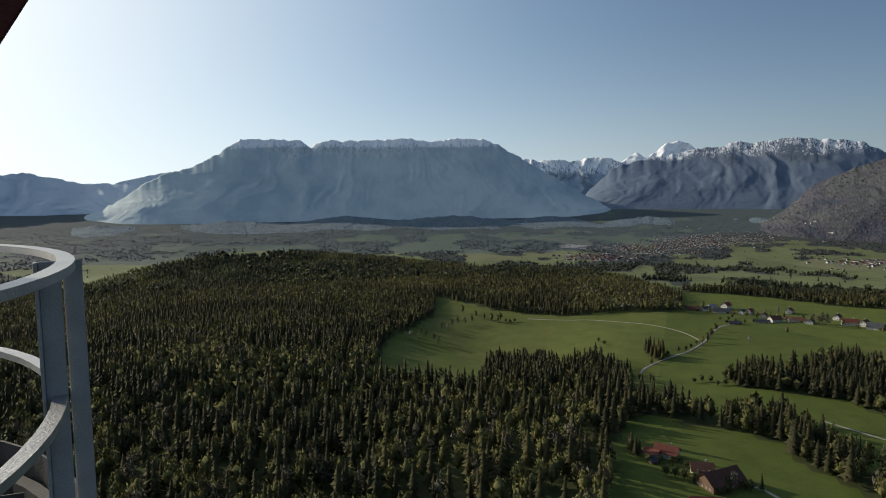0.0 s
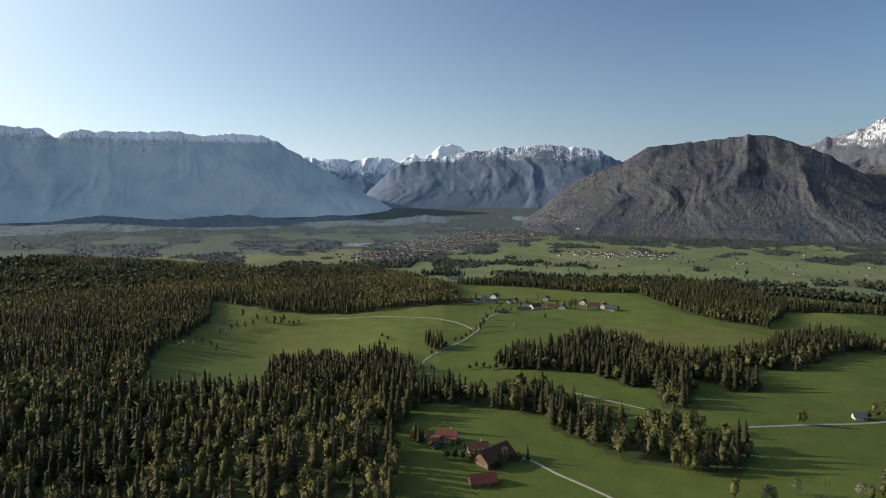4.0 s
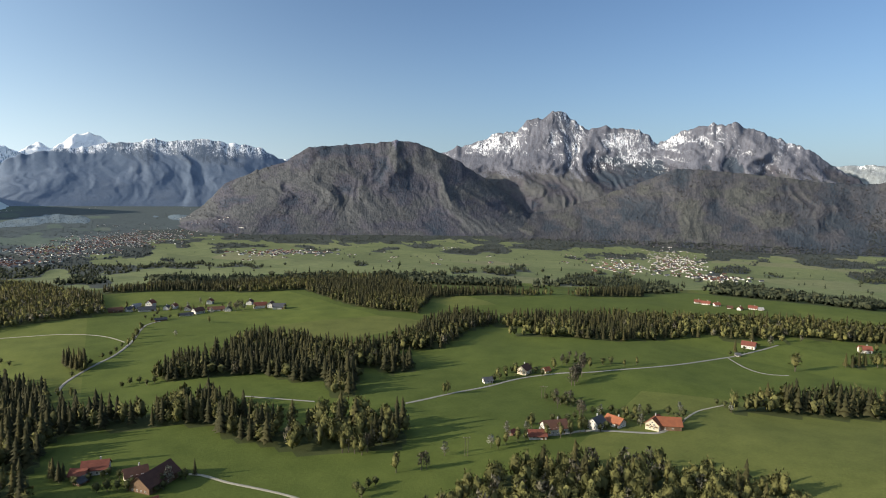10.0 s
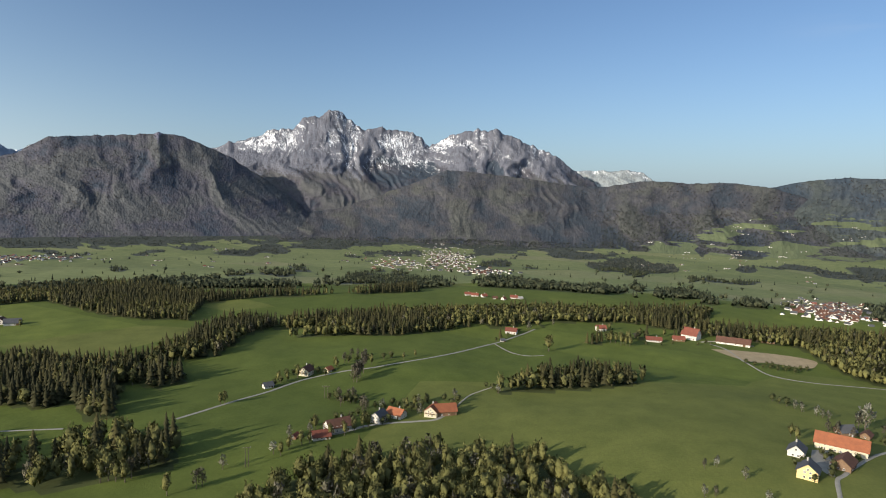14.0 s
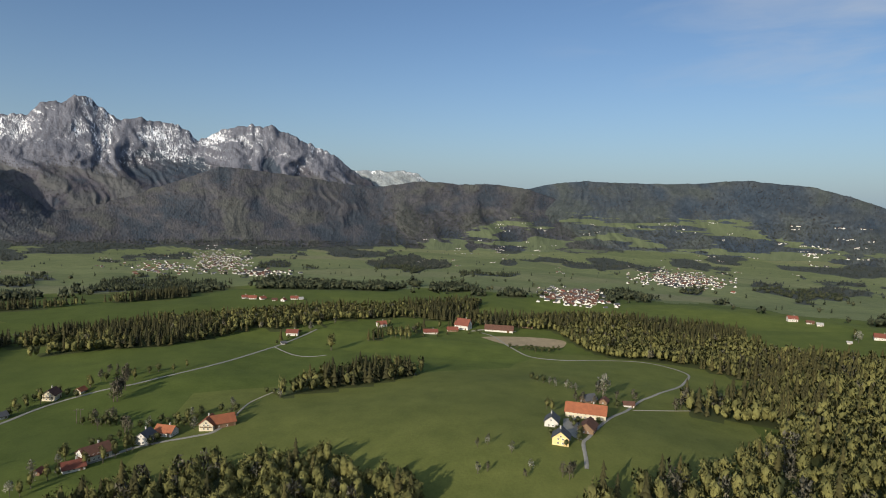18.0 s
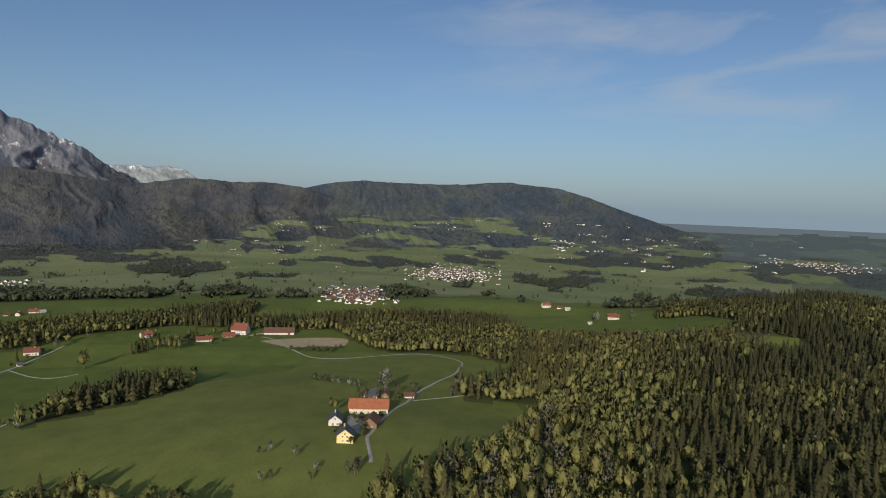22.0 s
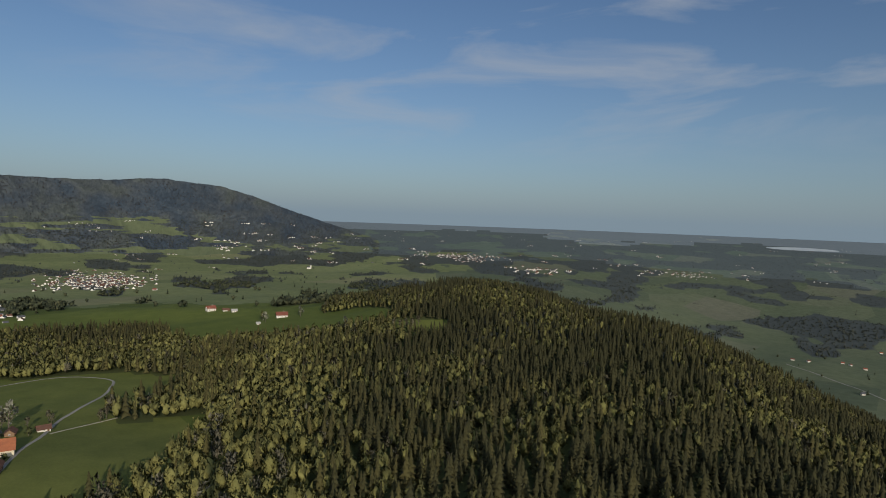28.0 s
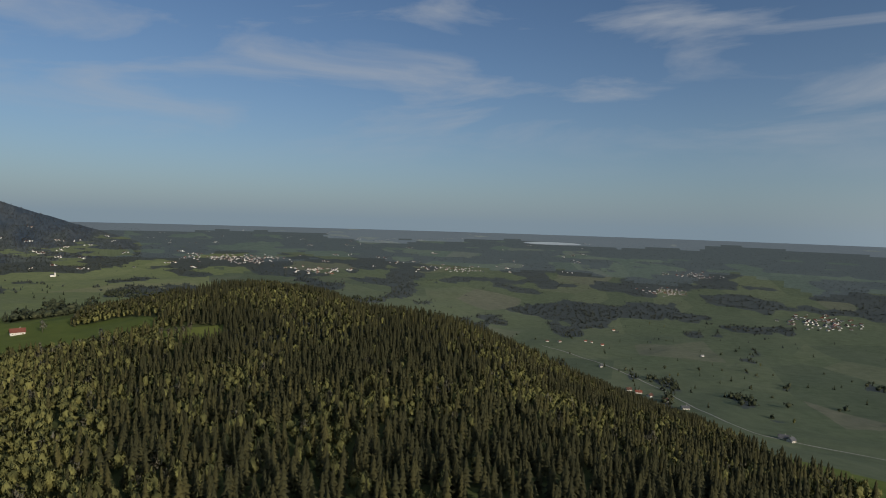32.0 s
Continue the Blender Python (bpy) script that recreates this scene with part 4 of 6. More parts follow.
# ---- kinds of things ----
def spot(az, el):
    """Where lines of sight at these bearings and height angles meet the land or the mountains."""
    az, el = np.atleast_1d(np.asarray(az, float)), np.atleast_1d(np.asarray(el, float))
    th, tn = np.radians(az), np.tan(np.radians(el))
    r = np.full(len(az), 4800.0)
    for d in np.arange(4800, 300, -12.0):
        under = 150 + d * tn <= ground_z(d * np.sin(th), d * np.cos(th))
        r = np.where(under, d, r)
    on = np.full(len(az), -1)
    for number, (maz, mr, mz, mel) in enumerate(SLOPES):
        col = np.round((az - maz[0]) / (maz[1] - maz[0])).astype(int)
        ok = (col >= 0) & (col < len(maz))
        col = np.clip(col, 0, len(maz) - 1)
        above = mel[9:ROWS][:, col] >= el
        k = above.argmax(0)
        e0, e1 = mel[8 + k, col], mel[9 + k, col]
        f = np.clip((el - e0) / np.maximum(e1 - e0, 1e-4), 0, 1)
        d = mr[8 + k, col] + (mr[9 + k, col] - mr[8 + k, col]) * f - 2
        ok &= above[k, np.arange(len(az))] & (d < r)
        r, on = np.where(ok, d, r), np.where(ok, number, on)
    return r * np.sin(th), r * np.cos(th), 150 + r * tn, r, on


def shrink(r):
    """Far land is drawn nearer than it is: the size that things have there."""
    return np.interp(r, [0, 950, 1500, 2000, 2600, 3400, 4800], [1, 1, 0.8, 0.66, 0.52, 0.36, 0.2])


def part(name, bm, mat, parent, label=""):
    me = bpy.data.meshes.new(name)
    bm.to_mesh(me)
    bm.free()
    me.materials.append(mat)
    ob = new(name, me)
    ob.parent = parent
    if label:
        ob["label"] = label
    return ob


def share(name, me, parent, m):
    ob = new(name, me)
    ob.parent = parent
    ob.matrix_basis = m
    return ob


def box(bm, cx, cy, cz, sx, sy, sz, turn=None):
    m = Matrix.Translation((cx, cy, cz)) @ (turn or Matrix()) @ Matrix.Diagonal((sx, sy, sz, 1))
    bmesh.ops.create_cube(bm, size=1, matrix=m)


def prism(bm, loop, axis, a, b):
    """A loop of (u, v) drawn out along an axis from a to b."""
    put = {"x": lambda u, v, w: (w, u, v), "y": lambda u, v, w: (u, w, v), "z": lambda u, v, w: (u, v, w)}[axis]
    lo, hi = [bm.verts.new(put(u, v, a)) for u, v in loop], [bm.verts.new(put(u, v, b)) for u, v in loop]
    bm.faces.new(lo)
    bm.faces.new(hi[::-1])
    for k in range(len(loop)):
        j = (k + 1) % len(loop)
        bm.faces.new((lo[j], lo[k], hi[k], hi[j]))
    bmesh.ops.recalc_face_normals(bm, faces=bm.faces)


def window_meshes():
    bm = bmesh.new()
    for dx, dz, sx, sz in ((-0.56, 0, 0.12, 1.4), (0.56, 0, 0.12, 1.4), (0, 0, 0.07, 1.16), (0, 0.64, 1.0, 0.12), (0, -0.68, 1.36, 0.1)):
        box(bm, dx, 0, dz, sx, 0.16, sz)
    frame_me = bpy.data.meshes.new("window_frame")
    bm.to_mesh(frame_me)
    bm.free()
    frame_me.materials.append(FRAME_WHITE)
    bm = bmesh.new()
    box(bm, 0, 0.01, 0, 1.02, 0.06, 1.18)
    pane_me = bpy.data.meshes.new("pane")
    bm.to_mesh(pane_me)
    bm.free()
    pane_me.materials.append(GLASS)
    return frame_me, pane_me


WINDOW_FRAME, WINDOW_PANE = window_meshes()


def house(x, y, length, width, eaves, heading, roof, wall, kind, label, rise=0.42, detail=1):
    """A gabled building, its ridge along its own x; detail 2: frames, chimney, balcony; 1: windows; 0: shell."""
    r = math.hypot(x, y)
    k = float(shrink(r)) * 0.86
    length, width, eaves = length * k, width * k, eaves * k * 0.9
    c, s = math.cos(radians(heading)), math.sin(radians(heading))
    corners = [(x + c * u * length / 2 - s * v * width / 2, y + s * u * length / 2 + c * v * width / 2) for u in (-1, 1) for v in (-1, 1)]
    z = float(ground_z(x, y))
    root = new(kind)
    root.matrix_basis = pose(x, y, z, 0, 0, heading)
    tagged(root, label, "building")
    ridge = eaves + rise * width / 2 * 1.85
    low = min(float(ground_z(px, py)) for px, py in corners) - z - 0.4
    h = width / 2
    bm = bmesh.new()
    prism(bm, [(-h, low), (h, low), (h, eaves), (0, ridge), (-h, eaves)], "x", -length / 2, length / 2)
    part("wall", bm, WALLS[wall], root)
    over, thick = 0.9 * k, 0.28 * k
    slope = (ridge - eaves) / h
    bm = bmesh.new()
    for side in (-1, 1):
        outer = side * (h + over)
        prism(bm, [(0, ridge + 0.02), (outer, eaves - over * slope + 0.02), (outer, eaves - over * slope + thick), (0, ridge + thick)], "x", -length / 2 - over, length / 2 + over)
    part("roof", bm, ROOFS[roof], root)
    if detail and kind in ("farmhouse", "house"):
        bm = bmesh.new()
        box(bm, length * 0.18, width * 0.08, ridge + 0.45 * k, 0.8 * k, 0.8 * k, 2.0 * k)
        box(bm, length * 0.18, width * 0.08, ridge + 1.5 * k, 1.0 * k, 1.0 * k, 0.15 * k)
        part("chimney", bm, CONCRETE, root)
    if not detail:
        return root
    size = 0.85 * k if kind in ("shed", "barn") else k
    rows = [1.5 * k] if eaves < 4.4 * k else [1.6 * k, 4.3 * k]
    gap = 2.9 * k if kind in ("farmhouse", "house") else 5.5 * k
    for side, turn in ((-1, 0), (1, 180)):
        n = max(1, int((length - 2 * k) / gap))
        for zz in rows:
            for i in range(n):
                px = (i - (n - 1) / 2) * gap
                if kind != "farmhouse" or px < length * 0.22:
                    m = pose(px, side * (h + 0.03), zz, 0, 0, turn) @ Matrix.Scale(size, 4)
                    w = share("window", WINDOW_FRAME, root, m)
                    share("pane", WINDOW_PANE, w, Matrix())
    for side, turn in ((-1, 270), (1, 90)):
        n = max(1, int((width - 2 * k) / (2.9 * k)))
        for zz in rows + ([eaves + 1.0 * k] if kind in ("farmhouse", "house") and ridge - eaves > 2.6 * k else []):
            m_count = n if zz < eaves else 1
            for i in range(m_count):
                m = pose(side * (length / 2 + 0.03), (i - (m_count - 1) / 2) * 2.9 * k, zz, 0, 0, turn) @ Matrix.Scale(size, 4)
                w = share("window", WINDOW_FRAME, root, m)
                share("pane", WINDOW_PANE, w, Matrix())
    bm = bmesh.new()
    box(bm, length * 0.33, -h - 0.05, 1.15 * k, (3.2 if kind == "barn" else 1.3) * k, 0.14, (2.8 if kind == "barn" else 2.1) * k)
    part("door", bm, TIMBER, root, "brown wooden door")
    if detail == 2 and kind == "farmhouse":
        bm = bmesh.new()
        side = -length / 2 - 0.6 * k
        box(bm, side, 0, 2.95 * k, 1.1 * k, width * 0.86, 0.12 * k)
        box(bm, side - 0.5 * k, 0, 3.85 * k, 0.06 * k, width * 0.86, 0.1 * k)
        for i in range(15):
            box(bm, side - 0.5 * k, (i / 14 - 0.5) * width * 0.84, 3.4 * k, 0.05 * k, 0.12 * k, 0.9 * k)
        part("balcony", bm, TIMBER, root, "dark timber balcony on the gable")
    return root


def smooth_line(points, steps=10):
    pts = [points[0], *points, points[-1]]
    out = []
    for p0, p1, p2, p3 in zip(pts, pts[1:], pts[2:], pts[3:]):
        for k in range(steps):
            t = k / steps
            out.append(tuple(0.5 * (2 * b + (c - a) * t + (2 * a - 5 * b + 4 * c - d) * t * t + (3 * b - a - 3 * c + d) * t ** 3) for a, b, c, d in zip(p0, p1, p2, p3)))
    return np.array(out + [points[-1]], float)


def road(name, points, width, mat, label):
    """A strip on the land, with a slightly raised crown and worn edges."""
    line = smooth_line(points)
    way = np.gradient(line, axis=0)
    side = np.stack([way[:, 1], -way[:, 0]], 1) / np.linalg.norm(way, axis=1)[:, None]
    ragged = 1 + 0.12 * (np.stack([value_noise(line[:, 0] / 5, line[:, 1] / 5, q) for q in (1, 2)], 1) - 0.5)
    cols = []
    for u, lift in ((-0.5, 0.12), (-0.3, 0.3), (0.0, 0.36), (0.3, 0.3), (0.5, 0.12)):
        p = line + side * (u * width) * ragged[:, :1]
        cols.append(np.stack([p[:, 0], p[:, 1], ground_z(p[:, 0], p[:, 1]) + lift], 1))
    verts = np.stack(cols, 1)
    ob = mesh_object(name, verts.reshape(-1, 3), grid_faces(len(line), 5), mat, smooth_faces=True)
    return tagged(ob, label, "road", kind="structure")


def field_patch(name, loop, mat, label):
    line = smooth_line(loop + loop[:1], 8)
    mid = line.mean(0)
    rings = [mid + (line - mid) * q for q in (0.02, 0.35, 0.7, 0.9, 1.0)]
    verts = np.stack([np.stack([p[:, 0], p[:, 1], ground_z(p[:, 0], p[:, 1]) + 0.25], 1) for p in rings])
    ob = mesh_object(name, verts.reshape(-1, 3), grid_faces(5, len(line))[:, ::-1], mat, smooth_faces=True)
    return tagged(ob, label, "field", kind="structure")


def branch_mesh(rng, spread, count):
    """A tapered trunk with limbs, 1 m high."""
    bm = bmesh.new()
    def limb(a, b, r0, r1, sides=5):
        a, b = Vector(a), Vector(b)
        q = (b - a).to_track_quat("Z", "Y").to_matrix()
        rings = [[bm.verts.new(p + q @ Vector((r * math.cos(6.283 * k / sides), r * math.sin(6.283 * k / sides), 0))) for k in range(sides)] for p, r in ((a, r0), (b, r1))]
        for k in range(sides):
            j = (k + 1) % sides
            bm.faces.new((rings[0][k], rings[0][j], rings[1][j], rings[1][k]))
    limb((0, 0, -0.03), (0.01, 0, 0.35), 0.028, 0.021, 6)
    limb((0.01, 0, 0.35), (0, 0.01, 0.8), 0.021, 0.006)
    for k in range(count):
        z = rng.uniform(0.25, 0.72)
        th = rng.uniform(0, 6.283)
        d = spread * rng.uniform(0.5, 1.0)
        tip = (d * math.cos(th), d * math.sin(th), min(0.98, z + rng.uniform(0.12, 0.3)))
        limb((0, 0, z), tip, 0.011, 0.003, 4)
        for _ in range(3):
            t2 = (tip[0] + rng.uniform(-0.09, 0.09), tip[1] + rng.uniform(-0.09, 0.09), min(1, tip[2] + rng.uniform(0.02, 0.12)))
            mid = tuple(0.45 * tip[i] + 0.55 * (0, 0, z)[i] for i in range(3))
            limb(mid, t2, 0.005, 0.0015, 3)
    me = bpy.data.meshes.new("trunk")
    bm.to_mesh(me)
    bm.free()
    me.materials.append(BARK)
    return me


def crown_mesh(shape, mat, tint):
    v, f = shape
    ob = mesh_object("crown", v, f, mat, tint=np.full(len(v), tint), normals=crown_normals(v, mat is SPRUCE))
    me = ob.data
    bpy.data.objects.remove(ob)
    return me


tree_rng = np.random.default_rng(12)


def stem_mesh():
    bm = bmesh.new()
    bmesh.ops.create_cone(bm, segments=6, radius1=0.016, radius2=0.004, depth=0.95, cap_ends=False, matrix=Matrix.Translation((0, 0, 0.45)))
    me = bpy.data.meshes.new("trunk")
    bm.to_mesh(me)
    bm.free()
    me.materials.append(BARK)
    return me


STEM = stem_mesh()
TREE_KINDS = {}
for kind, mat, clumps, spread, limbs, wide, words in (("leafy", LEAVES, 420, 0.2, 7, 0.8, "young broadleaf tree in fresh spring green"), ("round", LEAVES, 420, 0.25, 9, 1.15, "round-crowned broadleaf tree standing alone in the meadow"), ("bare", TWIGS, 170, 0.26, 14, 0.75, "still bare grey-brown tree with fine twigs"), ("blossom", BLOSSOM, 170, 0.22, 7, 0.9, "fruit tree in white spring blossom"), ("bush", BUSH, 150, 0.24, 7, 1.3, "low brown-green bush at the field's edge")):
    TREE_KINDS[kind] = [(branch_mesh(tree_rng, spread, limbs), crown_mesh(leafy_shape(tree_rng, clumps, 0 if kind in ("bare", "blossom") else 6), mat, t), wide, words) for t in (0.3, 0.5, 0.7)]
TREE_KINDS["spruce"] = [(STEM, crown_mesh(spruce_shape(tree_rng, 11, 7), SPRUCE, t), 1.1, "dark green spruce tree") for t in (0.2, 0.4, 0.6, 0.75)]
TREE_KINDS["cypress"] = [(STEM, crown_mesh(spruce_shape(tree_rng, 9, 7), SPRUCE, 0.1), 0.9, "slim dark conifer beside the lane")]
tree_count = [0]


def tree(kind, x, y, height, group="single trees"):
    tree_count[0] += 1
    rng = np.random.default_rng(tree_count[0])
    trunk, crown, wide, words = TREE_KINDS[kind][tree_count[0] % len(TREE_KINDS[kind])]
    h = height * rng.uniform(0.88, 1.15)
    root = new("bush" if kind == "bush" else "spruce_tree" if kind in ("spruce", "cypress") else "tree")
    root.matrix_basis = pose(x, y, float(ground_z(x, y)) - 0.1, 0, 0, rng.uniform(0, 360)) @ Matrix.Diagonal((h * wide, h * wide, h, 1))
    tagged(root, words, "bush" if kind == "bush" else "tree", group)
    share("trunk", trunk, root, Matrix())
    share("crown", crown, root, Matrix())
    return root


def power_pole(x, y, height, count):
    z = float(ground_z(x, y))
    a = math.atan2(x, y)
    root = new("power_pole")
    root.matrix_basis = pose(x, y, z, 0, 0, -math.degrees(a))
    tagged(root, "wooden power pole with a crossarm in the meadow", "power pole")
    for k in range(count):
        bm = bmesh.new()
        bmesh.ops.create_cone(bm, segments=8, radius1=0.2, radius2=0.13, depth=height + 0.6, cap_ends=True, matrix=Matrix.Translation(((k - (count - 1) / 2) * 1.6, 0, height / 2 - 0.3)))
        part("pole", bm, BARK, root)
    bm = bmesh.new()
    box(bm, 0, 0, height - 0.3, 2.4 + count, 0.16, 0.2)
    part("crossarm", bm, BARK, root)
    for u in (-1, 0, 1):
        bm = bmesh.new()
        bmesh.ops.create_cone(bm, segments=6, radius1=0.12, radius2=0.08, depth=0.5, cap_ends=True, matrix=Matrix.Translation((u * (1 + count * 0.4), 0, height + 0.05)))
        part("insulator", bm, CONCRETE, root)
    return root


TOWNS = []


def town(name, label, az, el, az_half, el_half, count, seed, size=1.0):
    """Houses too far and too many to tell apart: white walls and gabled roofs, as one."""
    rng = np.random.default_rng(seed)
    hall = name == "industrial_estate"
    a = az + np.clip(rng.normal(0, 0.5, count), -1.2, 1.2) * az_half
    e = el + np.clip(rng.normal(0, 0.5, count), -1.2, 1.2) * el_half
    if name in ("scattered_farms", "foot_hamlets"):
        pick = rng.integers(0, max(1, count // 4), count)
        ca, ce = az + rng.uniform(-1, 1, count) * az_half, el + rng.uniform(-1, 1, count) * el_half
        a, e = ca[pick] + rng.normal(0, 0.22, count), ce[pick] + rng.normal(0, 0.035, count)
    e = np.minimum(e, -1.35)
    if name not in ("scattered_farms", "foot_hamlets"):
        TOWNS.append((az, el, az_half, el_half))
    x, y, z, r, _ = spot(a, e)
    verts, faces, mats, n = [], [], [], 0
    for px, py, pz, pr in zip(x, y, z, r):
        k = float(shrink(pr)) * size
        l, w, h = rng.uniform(11, 17) * k, rng.uniform(9, 12) * k, rng.uniform(2.4, 3.8) * k
        if hall:
            l, w, h = l * 3.4, w * 2, h * 1.1
        t = h + w * (0.12 if hall else 0.44)
        th = rng.uniform(0, 3.14) if not hall else -radians(az) + rng.normal(0, 0.1)
        c, s = math.cos(th), math.sin(th)
        g = w * 0.62
        local = [(-l / 2, -w / 2, -3), (l / 2, -w / 2, -3), (l / 2, w / 2, -3), (-l / 2, w / 2, -3), (-l / 2, -w / 2, h), (l / 2, -w / 2, h), (l / 2, w / 2, h), (-l / 2, w / 2, h), (-l / 2, 0, t - 0.05), (l / 2, 0, t - 0.05),
                 (-l * 0.54, -g, h - 0.3 * k), (l * 0.54, -g, h - 0.3 * k), (l * 0.54, 0, t), (-l * 0.54, 0, t), (l * 0.54, g, h - 0.3 * k), (-l * 0.54, g, h - 0.3 * k)]
        verts += [(px + c * u - s * v, py + s * u + c * v, pz + q) for u, v, q in local]
        faces += [tuple(n + i for i in f) for f in ((0, 1, 5, 4), (1, 2, 6, 5), (2, 3, 7, 6), (3, 0, 4, 7), (4, 8, 8, 7), (5, 6, 9, 9), (10, 11, 12, 13), (13, 12, 14, 15))]
        mats += [0] * 6 + [(1 if rng.uniform() < 0.04 else 2 if rng.uniform() < 0.5 else 3) if not hall else 3] * 2
        n += 16
    me = bpy.data.meshes.new(name)
    me.from_pydata(verts, [], [tuple(dict.fromkeys(f)) for f in faces])
    for m in (TOWN_WALL, ROOFS["red"], ROOFS["brown"], ROOFS["grey" if hall else "slate"]):
        me.materials.append(m)
    me.polygons.foreach_set("material_index", mats)
    return tagged(new(name, me), label, "town", kind="stuff")


def church(az, el, label):
    (x,), (y,), (z,), (r,), _ = spot(az, el)
    k = float(shrink(r)) * 1.15
    root = new("church")
    root.matrix_basis = pose(x, y, z, 0, 0, -az)
    tagged(root, label, "church")
    bm = bmesh.new()
    prism(bm, [(-5 * k, -3), (5 * k, -3), (5 * k, 9 * k), (0, 9.2 * k), (-5 * k, 9 * k)], "x", -20 * k, 0)
    part("nave", bm, WALLS["white"], root)
    bm = bmesh.new()
    prism(bm, [(-5.6 * k, 8.8 * k), (5.6 * k, 8.8 * k), (0, 15 * k)], "x", -20.5 * k, 0.5 * k)
    part("roof", bm, ROOFS["slate"], root)
    bm = bmesh.new()
    box(bm, 3 * k, 0, 11 * k - 1, 6 * k, 6 * k, 22 * k + 2)
    part("tower", bm, WALLS["white"], root)
    bm = bmesh.new()
    bmesh.ops.create_cone(bm, segments=8, radius1=4.2 * k, radius2=0.2, depth=14 * k, cap_ends=True, matrix=Matrix.Translation((3 * k, 0, 29 * k)))
    part("spire", bm, ROOFS["slate"], root)
    return root


def chapel(az, el, label):
    (x,), (y,), (z,), (r,), _ = spot(az, el)
    k = float(shrink(r)) * 1.8
    root = new("chapel")
    root.matrix_basis = pose(x, y, z, 0, 0, -az)
    tagged(root, label, "chapel")
    bm = bmesh.new()
    prism(bm, [(-4 * k, -4), (4 * k, -4), (4 * k, 7 * k), (0, 10 * k), (-4 * k, 7 * k)], "x", -7 * k, 7 * k)
    part("nave", bm, WALLS["white"], root)
    bm = bmesh.new()
    prism(bm, [(-4.5 * k, 7 * k), (0, 10.2 * k), (4.5 * k, 7 * k), (0, 10.8 * k)], "x", -7.4 * k, 7.4 * k)
    part("roof", bm, ROOFS["brown"], root)
    bm = bmesh.new()
    box(bm, -8 * k, 0, 6 * k - 2, 3.4 * k, 3.4 * k, 13 * k + 4)
    part("tower", bm, WALLS["white"], root)
    return root


def lake(az, el, az_half, el_half, label):
    th = np.linspace(0, 2 * np.pi, 40, endpoint=False)
    wob = 1 + 0.25 * (value_noise(np.cos(th) * 2 + 5, np.sin(th) * 2 + 5, 3) - 0.5)
    x, y, z, r, _ = spot(az + az_half * np.cos(th) * wob, el + el_half * np.sin(th) * wob)
    bm = bmesh.new()
    rim = [bm.verts.new((px, py, pz + 2.5)) for px, py, pz in zip(x, y, z)]
    mid = bm.verts.new((x.mean(), y.mean(), z.mean() + 4))
    for a, b in zip(rim, rim[1:] + rim[:1]):
        bm.faces.new((a, b, mid))
    bmesh.ops.recalc_face_normals(bm, faces=bm.faces)
    if sum(f.normal.z for f in bm.faces) < 0:
        bmesh.ops.reverse_faces(bm, faces=bm.faces)
    me = bpy.data.meshes.new("lake")
    bm.to_mesh(me)
    bm.free()
    me.materials.append(WATER)
    return tagged(new("lake", me), label, "lake", kind="structure")


# ---- farms, villages, lanes and trees ----

# farm below the wooded hill
house(392, -94, 29, 13, 5.6, 253, "orange", "cream", "farmhouse", "long farmhouse with an orange tiled roof and cream walls", 0.42, 2)
house(360, -88, 14, 10, 4.2, 336, "brown", "wood", "barn", "brown-roofed wooden barn beside the farmyard", 0.42, 2)
house(368, -68, 11, 9, 4.6, 344, "slate", "white", "house", "white house with a grey roof by the farm", 0.42, 2)
house(338, -68, 10, 10.5, 5.6, 345, "slate", "yellow", "house", "yellow house with a dark roof by the farm", 0.42, 2)
house(430, -104, 11, 9, 3.5, 296, "slate", "wood", "barn", "shed with a blue-grey roof behind the farmhouse", 0.42, 2)
house(429, -115, 8, 6, 3, 335, "brown", "wood", "shed", "small dark shed behind the farmhouse", 0.42, 2)
house(428, -132, 8, 5, 2.8, 263, "brown", "white", "shed", "small white outbuilding with a brown roof at the lane", 0.42, 2)

# farm with the long barn
house(721, 71, 12, 9, 4.5, 296, "red", "white", "house", "white house with a red roof among trees", 0.42, 1)
house(699, 13, 18, 8, 3.4, 279, "red", "white", "farmhouse", "low white house with a long red roof", 0.42, 1)
house(716, -12, 14, 8, 3.6, 281, "red", "wood", "barn", "red-roofed wooden barn beside the farmhouse", 0.42, 1)
house(732, -25, 20, 14, 7, 243, "red", "white", "farmhouse", "large white farmhouse with a steep red roof", 0.6, 1)
house(725, -67, 38, 15, 3.4, 261, "brown", "white", "barn", "long cattle barn with a dark brown roof", 0.36, 1)
house(748, -103, 15, 6, 3.4, 259, "slate", "wood", "shed", "open wooden shed with a grey roof", 0.2, 1)

# hamlet on the lane
house(432, 275, 11, 10, 5.8, 4, "brown", "cream", "farmhouse", "white farmhouse with a red-brown roof at the lane", 0.42, 2)
house(445, 262, 7, 6, 3, 350, "orange", "cream", "shed", "small orange-roofed outbuilding among garden trees", 0.42, 2)
house(390, 282, 8, 6, 3, 331, "slate", "white", "shed", "small white hut at the lane", 0.42, 2)

